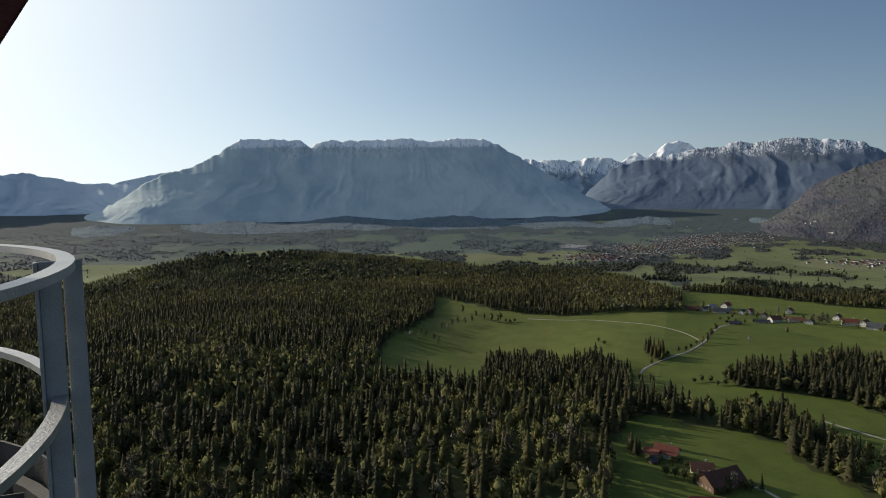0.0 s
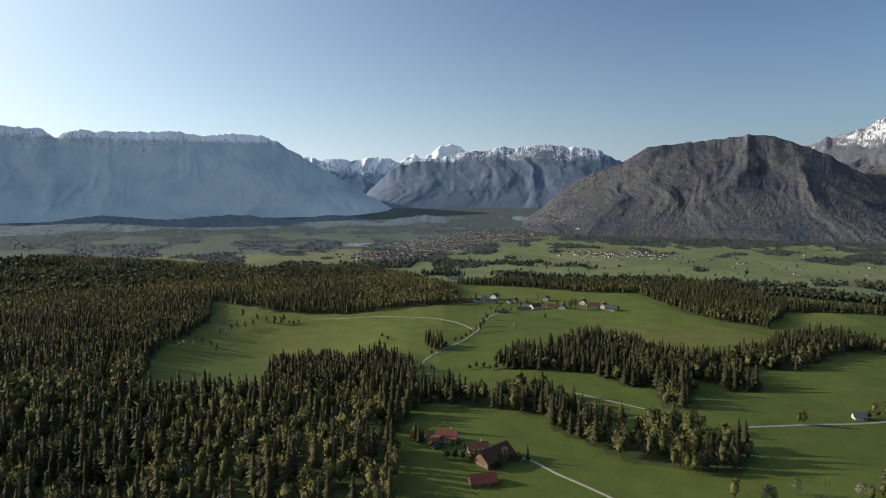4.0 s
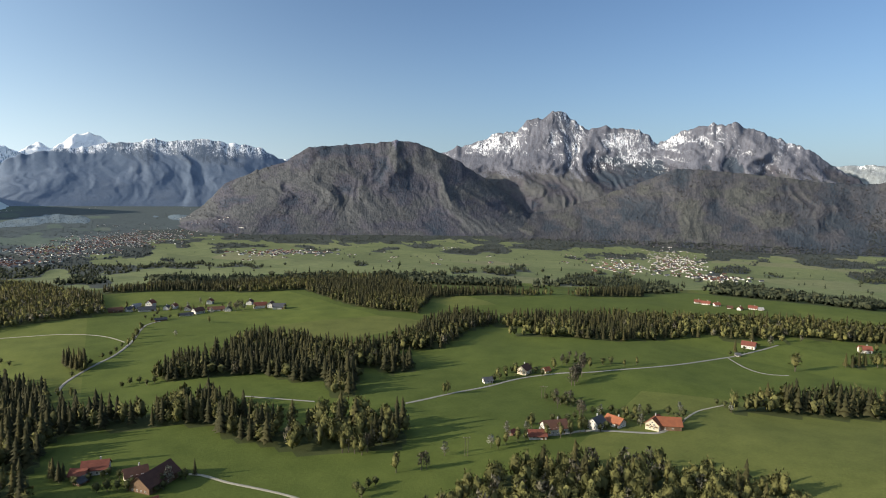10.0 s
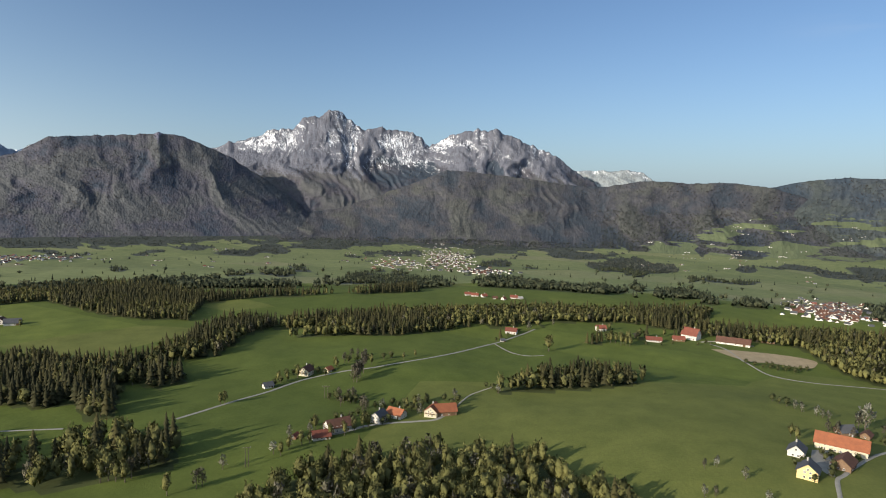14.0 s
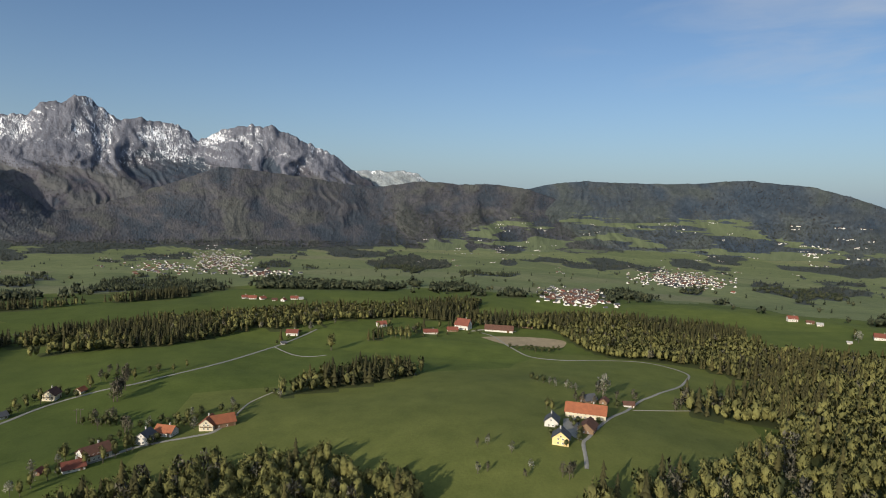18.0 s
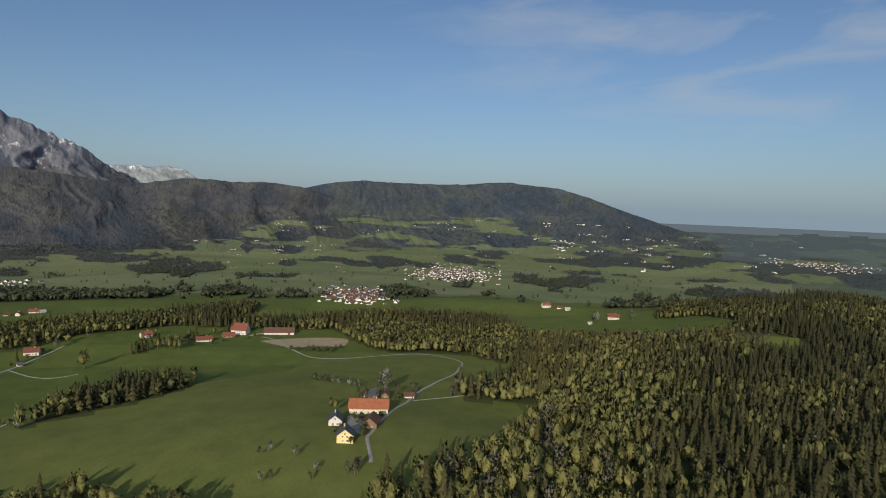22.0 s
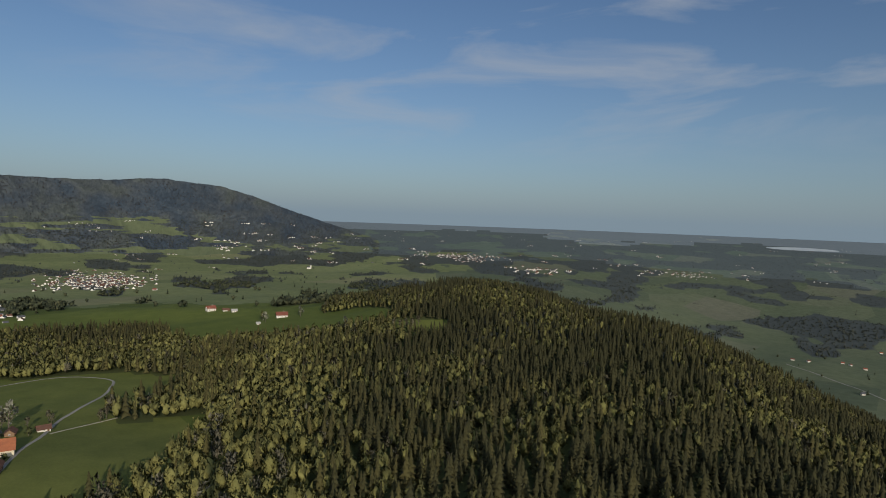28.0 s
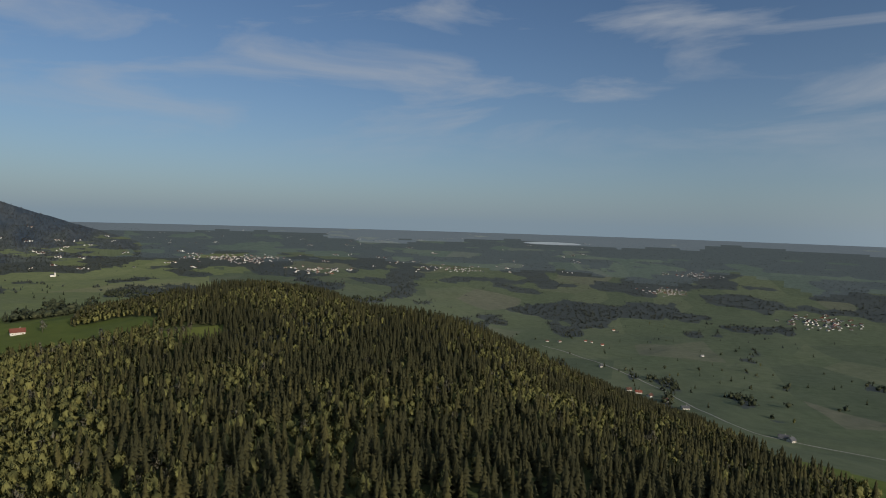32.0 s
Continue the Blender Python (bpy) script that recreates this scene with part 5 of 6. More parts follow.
# village behind the near wood
house(310, 205, 5, 4, 2.2, 3, "red", "wood", "shed", "little wooden hut with a red roof", 0.42, 2)
house(316, 191, 12, 8, 3, 313, "red", "white", "house", "low house with a dark red roof", 0.42, 2)
house(331, 188, 17, 11, 5, 325, "brown", "white", "farmhouse", "farmhouse with a weathered dark brown roof", 0.42, 2)
house(356, 172, 11, 9, 5.5, 356, "slate", "white", "house", "bright white house with a dark grey roof", 0.42, 2)
house(368, 165, 13, 9, 4, 259, "orange", "white", "farmhouse", "white farmhouse with an orange tiled roof", 0.42, 2)
house(378, 143, 12, 10, 5.4, 1, "orange", "cream", "farmhouse", "farmhouse with an orange tiled roof and timber gable", 0.42, 2)
house(382, 137, 18, 11, 4.6, 304, "orange", "wood", "barn", "long orange-roofed barn joined to the farmhouse", 0.42, 2)

# farm in the clearing
house(123, 337, 14, 9.5, 4.2, 326, "red", "white", "farmhouse", "white farmhouse with a bright red roof", 0.42, 2)
house(115, 337, 9, 7, 2.8, 311, "red", "wood", "shed", "red-roofed wooden annex of the farm", 0.42, 2)
house(113, 329, 7, 5, 2.4, 21, "slate", "wood", "shed", "small grey-roofed hut by the annex", 0.42, 2)
house(138, 304, 25, 14, 4.5, 24, "brown", "wood", "barn", "large dark barn with a long brown roof", 0.42, 2)
house(133, 314, 12, 9, 5, 347, "brown", "cream", "house", "cream house with a brown roof beside the barn", 0.42, 2)
house(122, 282, 15, 9, 3, 353, "red", "wood", "shed", "wooden shed with a dull red roof", 0.42, 2)

# house at the road fork
house(664, 161, 14, 9, 4.6, 272, "red", "white", "farmhouse", "white farmhouse with a red roof at the road fork", 0.42, 1)
house(622, 160, 5, 4, 2.4, 304, "slate", "white", "shed", "small white hut beside the road", 0.42, 1)

# village on the rise
house(308, 767, 18, 9, 3.4, 343, "brown", "wood", "barn", "long brown-roofed barn in the hilltop village", 0.42, 1)
house(323, 763, 11, 8, 4, 7, "slate", "white", "house", "white house with a grey roof in the hilltop village", 0.42, 1)
house(338, 779, 12, 8, 4, 12, "grey", "white", "barn", "long grey-roofed barn in the hilltop village", 0.42, 1)
house(338, 752, 22, 9, 3.2, 340, "slate", "white", "barn", "long grey-roofed barn in the hilltop village", 0.42, 1)
house(353, 774, 12, 10, 7, 35, "red", "white", "farmhouse", "white farmhouse with a red roof in the hilltop village", 0.42, 1)
house(359, 745, 9, 7, 4, 44, "slate", "white", "house", "white house with a grey roof in the hilltop village", 0.42, 1)
house(369, 746, 9, 8, 4.5, 34, "red", "white", "house", "white house with a red roof in the hilltop village", 0.42, 1)
house(374, 723, 10, 8, 4, 53, "brown", "white", "house", "white house with a brown roof in the hilltop village", 0.42, 1)
house(374, 698, 15, 10, 4.6, 12, "brown", "white", "farmhouse", "white farmhouse with a brown roof in the hilltop village", 0.42, 1)
house(356, 692, 18, 5, 2.6, 343, "slate", "white", "shed", "low grey-roofed shed in the hilltop village", 0.42, 1)
house(321, 681, 14, 5, 2.4, 349, "slate", "wood", "shed", "low grey-roofed shed in the hilltop village", 0.42, 1)
house(414, 741, 9, 8, 5, 41, "red", "white", "house", "white house with a red roof in the hilltop village", 0.42, 1)
house(397, 697, 22, 8, 3.4, 330, "brown", "white", "barn", "long brown-roofed barn in the hilltop village", 0.42, 1)
house(405, 683, 9, 8, 4, 49, "slate", "white", "house", "white house with a grey roof in the hilltop village", 0.42, 1)
house(444, 697, 9, 8, 5, 37, "brown", "white", "house", "white house with a brown roof in the hilltop village", 0.42, 1)
house(439, 667, 18, 10, 5, 339, "red", "white", "farmhouse", "white farmhouse with a red roof in the hilltop village", 0.42, 1)
house(450, 660, 12, 9, 5, 36, "brown", "white", "house", "white house with a brown roof in the hilltop village", 0.42, 1)
house(451, 644, 17, 11, 4, 317, "slate", "white", "barn", "long grey-roofed barn in the hilltop village", 0.42, 1)

# meadow farms on the wooded hill
house(826, -466, 14, 10, 5, 261, "red", "white", "farmhouse", "white farmhouse with a red roof on the hill meadow", 0.42, 1)
house(809, -480, 10, 6, 3, 249, "brown", "white", "barn", "white barn with a brown roof on the hill meadow", 0.42, 1)
house(794, -484, 8, 6, 3, 249, "grey", "white", "shed", "white shed with a grey roof on the hill meadow", 0.42, 1)
house(709, -504, 17, 11, 4.5, 241, "red", "white", "farmhouse", "white farmhouse with a red roof on the hill meadow", 0.42, 1)
house(687, -453, 5, 4, 2.4, 247, "grey", "white", "shed", "white shed with a grey roof on the hill meadow", 0.42, 1)

# hamlets beyond the woods
house(855, 274, 8.6, 7.2, 2.8, 298, "red", "white", "house", "white house with a red roof in a far hamlet", 0.42, 1)
house(849, 261, 11.5, 7.2, 2.8, 277, "red", "white", "farmhouse", "white farmhouse with a red roof in a far hamlet", 0.42, 1)
house(847, 247, 8.6, 7.2, 2.8, 316, "red", "white", "house", "white house with a red roof in a far hamlet", 0.42, 1)
house(841, 229, 7.2, 5.6, 2.1, 295, "brown", "white", "barn", "white barn with a brown roof in a far hamlet", 0.42, 1)
house(838, 216, 6.5, 6.4, 2.8, 344, "red", "white", "house", "white house with a red roof in a far hamlet", 0.42, 1)
house(854, 205, 11.5, 7.2, 2.8, 278, "red", "white", "farmhouse", "white farmhouse with a red roof in a far hamlet", 0.42, 1)
house(854, 196, 6.5, 5.6, 2.1, 303, "grey", "white", "shed", "white shed with a grey roof in a far hamlet", 0.42, 1)
house(309, -1659, 12, 9, 4.5, 201, "brown", "white", "house", "white house with a brown roof on the low plain", 0.42, 0)
house(277, -1666, 12, 9, 4.5, 229, "brown", "white", "house", "white house with a brown roof on the low plain", 0.42, 0)
house(219, -1745, 10, 9, 4.5, 197, "red", "white", "house", "white house with a red roof on the low plain", 0.42, 0)
house(202, -1733, 10, 9, 4.5, 247, "brown", "white", "house", "white house with a brown roof on the low plain", 0.42, 0)
house(170, -1708, 12, 9, 4.5, 206, "red", "white", "house", "white house with a red roof on the low plain", 0.42, 0)
house(169, -2029, 14, 9, 4.5, 205, "orange", "white", "house", "white house with a orange roof on the low plain", 0.42, 0)
house(67, -1175, 12, 9, 4.5, 213, "brown", "white", "house", "white house with a brown roof on the low plain", 0.42, 1)
house(49, -1160, 14, 9, 4.5, 192, "red", "white", "house", "white house with a red roof on the low plain", 0.42, 1)
house(29, -1140, 12, 9, 4.5, 241, "brown", "white", "house", "white house with a brown roof on the low plain", 0.42, 1)
house(1, -1100, 13, 9, 4.5, 200, "brown", "white", "house", "white house with a brown roof on the low plain", 0.42, 1)
house(-27, -1057, 14, 9, 4.5, 199, "slate", "white", "house", "white house with a grey roof on the low plain", 0.42, 1)
house(-147, -931, 14, 9, 4.5, 181, "slate", "white", "house", "white house with a grey roof on the low plain", 0.42, 1)
house(-155, -923, 10, 9, 4.5, 230, "slate", "white", "house", "white house with a grey roof on the low plain", 0.42, 1)
house(-76, -1665, 10, 9, 4.5, 207, "grey", "white", "house", "white house with a grey roof on the low plain", 0.42, 0)
house(139, -1386, 9, 9, 4.5, 216, "slate", "white", "house", "white house with a grey roof on the low plain", 0.42, 1)

# lanes and yards
road("village_lane", [(319, 678), (297, 668), (258, 612), (232, 583), (214, 570), (198, 558), (176, 537), (163, 517)], 2.6, ASPHALT, "narrow grey lane climbing to the village")
road("meadow_track", [(104, 773), (148, 749), (181, 734), (221, 703), (252, 661), (257, 620)], 1.7, GRAVEL, "pale track across the meadow")
road("country_road", [(309, 294), (345, 285), (379, 276), (422, 268), (447, 251), (466, 229), (503, 203), (544, 186), (589, 172), (622, 161), (662, 150), (692, 141)], 2.6, ASPHALT, "grey country road through the meadows")
road("field_lane", [(608, 165), (584, 142), (577, 124), (583, 109)], 1.7, ASPHALT, "narrow lane branching off the road")
road("village_street", [(312, 198), (328, 184), (345, 175), (356, 162), (365, 146), (373, 137), (401, 134)], 3.0, ASPHALT, "grey village street between the farms")
road("farm_track", [(401, 134), (428, 134), (444, 130), (459, 124)], 1.6, GRAVEL, "pale farm track in the grass")
road("farm_lane", [(712, -44), (693, -58), (653, -69), (614, -82), (602, -93), (598, -114), (599, -148), (600, -190), (583, -215), (559, -225), (526, -209), (502, -193), (467, -163), (449, -147), (415, -127), (394, -111), (368, -96), (349, -86), (340, -81), (320, -78), (309, -76)], 2.2, ASPHALT, "grey farm lane looping through the fields")
road("dirt_path", [(418, -132), (424, -144), (431, -160), (437, -179)], 1.5, GRAVEL, "dirt path along the field")
road("clearing_lane", [(153, 304), (159, 296), (164, 280), (171, 263), (177, 245), (180, 226)], 2.2, GRAVEL, "pale lane running to the clearing farm")
road("wood_lane", [(245, 396), (254, 378), (263, 362), (272, 347)], 2.0, ASPHALT, "lane between the woods")
road("plain_road", [(307, -1587), (210, -1510), (120, -1398), (23, -1252), (-50, -1059), (-110, -942), (-156, -927), (-211, -916), (-256, -906), (-295, -896)], 3.3, ASPHALT, "road along the foot of the hill")
road("barn_yard", [(719, -34), (728, -51), (725, -87)], 4.6, GRAVEL, "gravel yard before the long barn")

# single trees
tree("leafy", 345, 285, 10)
tree("leafy", 405, 283, 10)
tree("leafy", 410, 278, 10)
tree("leafy", 421, 276, 10)
tree("leafy", 454, 260, 10)
tree("leafy", 472, 236, 10)
tree("bare", 429, 227, 15)
tree("bare", 438, 229, 15)
tree("bare", 456, 235, 15)
tree("bush", 470, 257, 7)
tree("bush", 477, 252, 7)
tree("bush", 481, 245, 7)
tree("bush", 390, 223, 7)
tree("bush", 390, 214, 7)
tree("bush", 388, 206, 7)
tree("bush", 490, 233, 7)
tree("bush", 495, 228, 7)
tree("bare", 373, 193, 12)
tree("bare", 370, 189, 12)
tree("bare", 390, 209, 12)
tree("round", 602, 108, 15)
tree("leafy", 495, 216, 7)
tree("leafy", 509, 211, 7)
tree("blossom", 310, 209, 8)
tree("blossom", 318, 200, 8)
tree("blossom", 379, 181, 8)
tree("blossom", 375, 151, 8)
tree("blossom", 413, 140, 8)
tree("blossom", 444, 116, 8)
tree("blossom", 396, 161, 8)
tree("leafy", 326, 201, 9)
tree("leafy", 385, 165, 9)
tree("leafy", 389, 161, 9)
tree("leafy", 525, 17, 9)
tree("leafy", 513, 22, 9)
tree("bush", 381, 187, 6)
tree("bush", 390, 178, 6)
tree("bush", 392, 170, 6)
tree("bush", 404, 158, 6)
tree("bush", 408, 146, 6)
tree("bush", 408, 136, 6)
tree("spruce", 631, 165, 13)
tree("spruce", 648, 77, 13)
tree("spruce", 650, 72, 13)
tree("spruce", 655, 68, 13)
tree("spruce", 660, 64, 13)
tree("leafy", 665, 55, 12)
tree("leafy", 667, 50, 12)
tree("leafy", 666, 42, 12)
tree("leafy", 658, 35, 12)
tree("blossom", 684, 146, 10)
tree("spruce", 190, 574, 16)
tree("spruce", 191, 567, 16)
tree("spruce", 193, 562, 16)
tree("spruce", 197, 563, 16)
tree("spruce", 201, 566, 16)
tree("spruce", 194, 581, 16)
tree("spruce", 196, 576, 16)
tree("spruce", 199, 573, 16)
tree("spruce", 190, 581, 16)
tree("spruce", 203, 574, 16)
tree("leafy", 287, 654, 9)
tree("leafy", 198, 558, 9)
tree("leafy", 261, 611, 9)
tree("leafy", 254, 606, 9)
tree("leafy", 272, 629, 9)
tree("leafy", 343, 287, 9)
tree("blossom", 300, 605, 7)
tree("leafy", 352, 633, 8)
tree("bare", 406, 680, 13)
tree("bare", 406, 668, 13)
tree("bare", 413, 666, 13)
tree("bare", 416, 679, 13)
tree("blossom", 421, 673, 8)
tree("blossom", 383, 739, 8)
tree("blossom", 402, 743, 8)
tree("blossom", 380, 678, 8)
tree("bush", 159, 636, 5)
tree("bush", 161, 621, 5)
tree("bush", 366, 723, 5)
tree("bush", 327, 710, 5)
tree("bush", 336, 721, 5)
tree("bush", 317, 710, 5)
tree("blossom", 248, 255, 9)
tree("blossom", 247, 261, 9)
tree("leafy", 229, 224, 12)
tree("leafy", 232, 254, 12)
tree("leafy", 231, 259, 12)
tree("leafy", 227, 265, 12)
tree("bare", 240, 216, 11)
tree("bare", 243, 215, 11)
tree("bare", 230, 263, 11)
tree("bare", 236, 254, 11)
tree("blossom", 301, 202, 8)
tree("blossom", 287, 204, 8)
tree("blossom", 262, 218, 8)
tree("bush", 387, 227, 6)
tree("bush", 387, 220, 6)
tree("bush", 385, 214, 6)
tree("bush", 386, 209, 6)
tree("bush", 201, 224, 6)
tree("bush", 208, 223, 6)
tree("bush", 212, 222, 6)
tree("bush", 199, 218, 6)
tree("bare", 435, 230, 14)
tree("bare", 428, 229, 14)
tree("bare", 438, 229, 14)
tree("bare", 450, 232, 14)
tree("blossom", 4, 732, 8)
tree("blossom", -38, 684, 8)
tree("blossom", -29, 682, 8)
tree("blossom", -42, 680, 8)
tree("leafy", 50, 778, 10)
tree("leafy", 59, 771, 10)
tree("leafy", 66, 764, 10)
tree("leafy", 40, 787, 10)
tree("leafy", 24, 806, 10)
tree("leafy", 70, 772, 10)
tree("bare", -4, 726, 9)
tree("bare", -12, 682, 9)
tree("bare", -7, 674, 9)
tree("bare", 9, 742, 9)
tree("bare", 16, 755, 9)
tree("bare", 25, 758, 9)
tree("bare", 34, 762, 9)
tree("bare", -21, 695, 9)
tree("bare", -27, 710, 9)
tree("bush", 76, 765, 5)
tree("bush", 81, 763, 5)
tree("bush", 87, 764, 5)
tree("blossom", 48, 607, 8)
tree("blossom", 87, 607, 8)
tree("bare", 88, 594, 12)
tree("bare", 93, 602, 12)
tree("bare", 81, 587, 12)
tree("bare", 92, 563, 12)
tree("cypress", 156, 298, 9)
tree("blossom", 143, 300, 9)
tree("bush", 149, 299, 6)
tree("bush", 151, 298, 6)
tree("bush", 139, 299, 6)
tree("bush", 132, 300, 6)
tree("bush", 122, 309, 6)
tree("bush", 118, 311, 6)
tree("bush", 114, 313, 6)
tree("bush", 125, 305, 6)
tree("spruce", 105, 343, 11)
tree("spruce", 106, 338, 11)
tree("spruce", 108, 338, 11)
tree("spruce", 105, 347, 11)
tree("blossom", 333, -27, 6)
tree("blossom", 306, -47, 6)
tree("blossom", 323, -39, 6)
tree("blossom", 302, -20, 6)
tree("bare", 329, -21, 6)
tree("bare", 297, -43, 6)
tree("bare", 304, -25, 6)
tree("bare", 298, -65, 8)
tree("bare", 300, -67, 8)
tree("bare", 300, -62, 8)
tree("leafy", 399, -73, 9)
tree("leafy", 405, -71, 9)
tree("blossom", 440, -117, 17)
tree("bare", 442, -114, 14)
tree("bare", 440, -127, 8)
tree("bare", 442, -141, 8)
tree("bare", 455, -143, 8)
tree("blossom", 472, -84, 7)
tree("blossom", 466, -87, 7)
tree("blossom", 462, -95, 7)
tree("blossom", 459, -98, 7)
tree("blossom", 458, -101, 7)
tree("bush", 644, -89, 5)
tree("bush", 639, -93, 5)
tree("bush", 637, -97, 5)
tree("bush", 638, -102, 5)
tree("bush", 639, -107, 5)
tree("bush", 640, -112, 5)
tree("bush", 645, -117, 5)
tree("bush", 648, -123, 5)
tree("bush", 491, -73, 6)
tree("bush", 482, -76, 6)
tree("bush", 477, -80, 6)
tree("bush", 350, -81, 6)
tree("bush", 356, -83, 6)
tree("bush", 635, -78, 5)
tree("bush", 630, -84, 5)
tree("bush", 631, -90, 5)
tree("bush", 628, -96, 5)
tree("bush", 631, -103, 5)
tree("bush", 630, -110, 5)
tree("bush", 640, -71, 5)
tree("leafy", 745, -92, 14)
tree("leafy", 659, 44, 14)
tree("leafy", 660, 39, 14)
tree("bare", 433, -167, 9)
tree("bare", 439, -173, 9)
tree("blossom", 685, -517, 14)
tree("blossom", 553, -482, 14)
tree("blossom", 694, -468, 14)
tree("leafy", 710, -474, 12)
tree("leafy", 550, -488, 12)
tree("leafy", 545, -494, 12)
tree("leafy", 529, -504, 12)
tree("leafy", 526, -513, 12)
tree("bare", 494, -502, 11)
tree("bare", 489, -507, 11)
tree("bare", 481, -509, 11)
tree("bare", 479, -517, 11)
tree("bare", 478, -526, 11)
tree("leafy", 66, -2169, 9)
tree("leafy", 21, -2146, 9)
tree("leafy", -18, -1370, 9)
tree("leafy", -2, -1362, 9)
tree("leafy", -181, -1064, 9)
tree("leafy", 84, -1117, 9)
tree("leafy", -198, -1605, 9)
tree("bush", 221, 581, 5)
tree("bush", 229, 584, 5)
tree("bush", 237, 592, 5)
tree("bush", 247, 604, 5)
tree("bush", 268, 626, 5)
tree("bush", 279, 642, 5)
tree("bush", 293, 663, 5)
tree("bush", 313, 685, 5)
tree("bush", 325, 689, 5)
tree("bush", 335, 688, 5)
tree("bush", 346, 690, 5)
tree("bush", 207, 570, 5)
tree("bush", 194, 555, 5)
tree("bush", 185, 549, 5)
tree("leafy", 112, 577, 8)
tree("leafy", 162, 539, 8)
tree("leafy", 159, 501, 8)
tree("leafy", 165, 492, 8)
tree("leafy", 127, 589, 8)
tree("bush", 206, 491, 6)
tree("bush", 212, 488, 6)
tree("bush", 213, 478, 6)
tree("bush", 219, 478, 6)
tree("bush", 199, 489, 6)
tree("leafy", 375, 393, 12)
tree("leafy", 372, 379, 12)
tree("leafy", 356, 380, 12)
tree("leafy", 375, 372, 12)
tree("leafy", 376, 356, 12)
tree("leafy", 296, 344, 12)
tree("leafy", 297, 354, 12)
tree("leafy", 306, 349, 12)
tree("bush", 376, 366, 7)
tree("bush", 380, 353, 7)
tree("bush", 359, 362, 7)
tree("bush", 301, 394, 7)
tree("bush", 301, 402, 7)
tree("bush", 345, 193, 6)
tree("bush", 346, 198, 6)
tree("bush", 351, 190, 6)
tree("bush", 361, 190, 6)
tree("bush", 359, 184, 6)
tree("bush", 377, 195, 6)
tree("bush", 333, 205, 6)
tree("bush", 330, 206, 6)
tree("bush", 345, 185, 6)
tree("bush", 378, 179, 6)
tree("bush", 386, 172, 6)
tree("bush", 382, 165, 6)
tree("bush", 382, 160, 6)
tree("bush", 382, 156, 6)
tree("bush", 391, 156, 6)
tree("bush", 400, 156, 6)
tree("bush", 398, 137, 6)
tree("bush", 393, 132, 6)
tree("bush", 351, 167, 6)
tree("bush", 356, 165, 6)
tree("bush", 349, 177, 6)
tree("bush", 422, 287, 6)
tree("bush", 427, 284, 6)
tree("bush", 445, 278, 6)
tree("bush", 457, 262, 6)
tree("bush", 437, 267, 6)
tree("bush", 435, 259, 6)
tree("bush", 396, 280, 6)
tree("bush", 404, 280, 6)
tree("leafy", 303, 196, 9)
tree("leafy", 307, 193, 9)
tree("leafy", 319, 186, 9)
tree("leafy", 325, 180, 9)
tree("leafy", 332, 177, 9)
tree("leafy", 340, 175, 9)
tree("leafy", 295, 199, 9)
tree("leafy", 287, 199, 9)
tree("leafy", 343, 173, 9)
tree("bare", 468, 260, 9)
tree("bare", 481, 260, 9)
tree("bare", 489, 258, 9)
tree("bare", 486, 249, 9)
tree("bare", 377, 212, 9)
tree("bare", 392, 214, 9)
tree("bare", 391, 221, 9)
tree("bush", 677, 161, 5)
tree("bush", 674, 155, 5)
tree("bush", 647, 161, 5)
tree("bush", 620, 166, 5)
tree("bush", 455, 129, 5)
tree("bush", 453, 123, 5)
tree("bush", 445, 117, 5)
tree("bush", 373, -85, 5)
tree("bush", 366, -81, 5)
tree("bush", 376, -81, 5)
tree("bush", 376, -98, 5)
tree("bush", 388, -104, 5)
tree("bush", 353, -68, 5)
tree("bush", 333, -70, 5)
tree("bush", 343, -66, 5)
tree("bush", 342, -79, 5)
tree("bush", 409, -104, 5)
tree("bush", 416, -94, 5)
tree("bush", 421, -122, 5)
tree("bush", 350, -64, 5)
tree("bare", 425, -99, 8)
tree("bare", 424, -94, 8)
tree("bare", 423, -107, 8)
tree("bush", 681, 5, 5)
tree("bush", 675, 20, 5)
tree("bush", 693, -6, 5)
tree("bush", 701, -31, 5)
tree("bush", 713, -39, 5)
tree("bush", 693, 29, 5)
tree("bush", 703, 59, 5)
tree("bush", 691, 63, 5)
tree("bush", 706, -44, 5)
tree("leafy", 715, 24, 9)
tree("leafy", 730, 3, 9)
tree("leafy", 741, -37, 9)
tree("leafy", 708, 73, 9)
tree("leafy", 726, 62, 9)
tree("bush", 110, 332, 5)
tree("bush", 110, 328, 5)
tree("bush", 116, 328, 5)
tree("bush", 122, 326, 5)
tree("bush", 126, 328, 5)
tree("bush", 128, 321, 5)
tree("bush", 129, 316, 5)
tree("bush", 129, 309, 5)
tree("bush", 138, 295, 5)
tree("bush", 134, 294, 5)
tree("leafy", 315, 769, 8)
tree("leafy", 322, 750, 8)
tree("leafy", 343, 732, 8)
tree("leafy", 353, 722, 8)
tree("leafy", 362, 716, 8)
tree("leafy", 379, 718, 8)
tree("leafy", 392, 713, 8)
tree("leafy", 404, 695, 8)
tree("leafy", 417, 690, 8)
tree("leafy", 429, 664, 8)
tree("leafy", 436, 649, 8)
tree("leafy", 447, 627, 8)
tree("leafy", 337, 761, 8)
tree("leafy", 330, 788, 8)

# power poles
power_pole(389, 232, 9, 1)
power_pole(269, 208, 11, 2)
power_pole(390, 230, 9, 1)

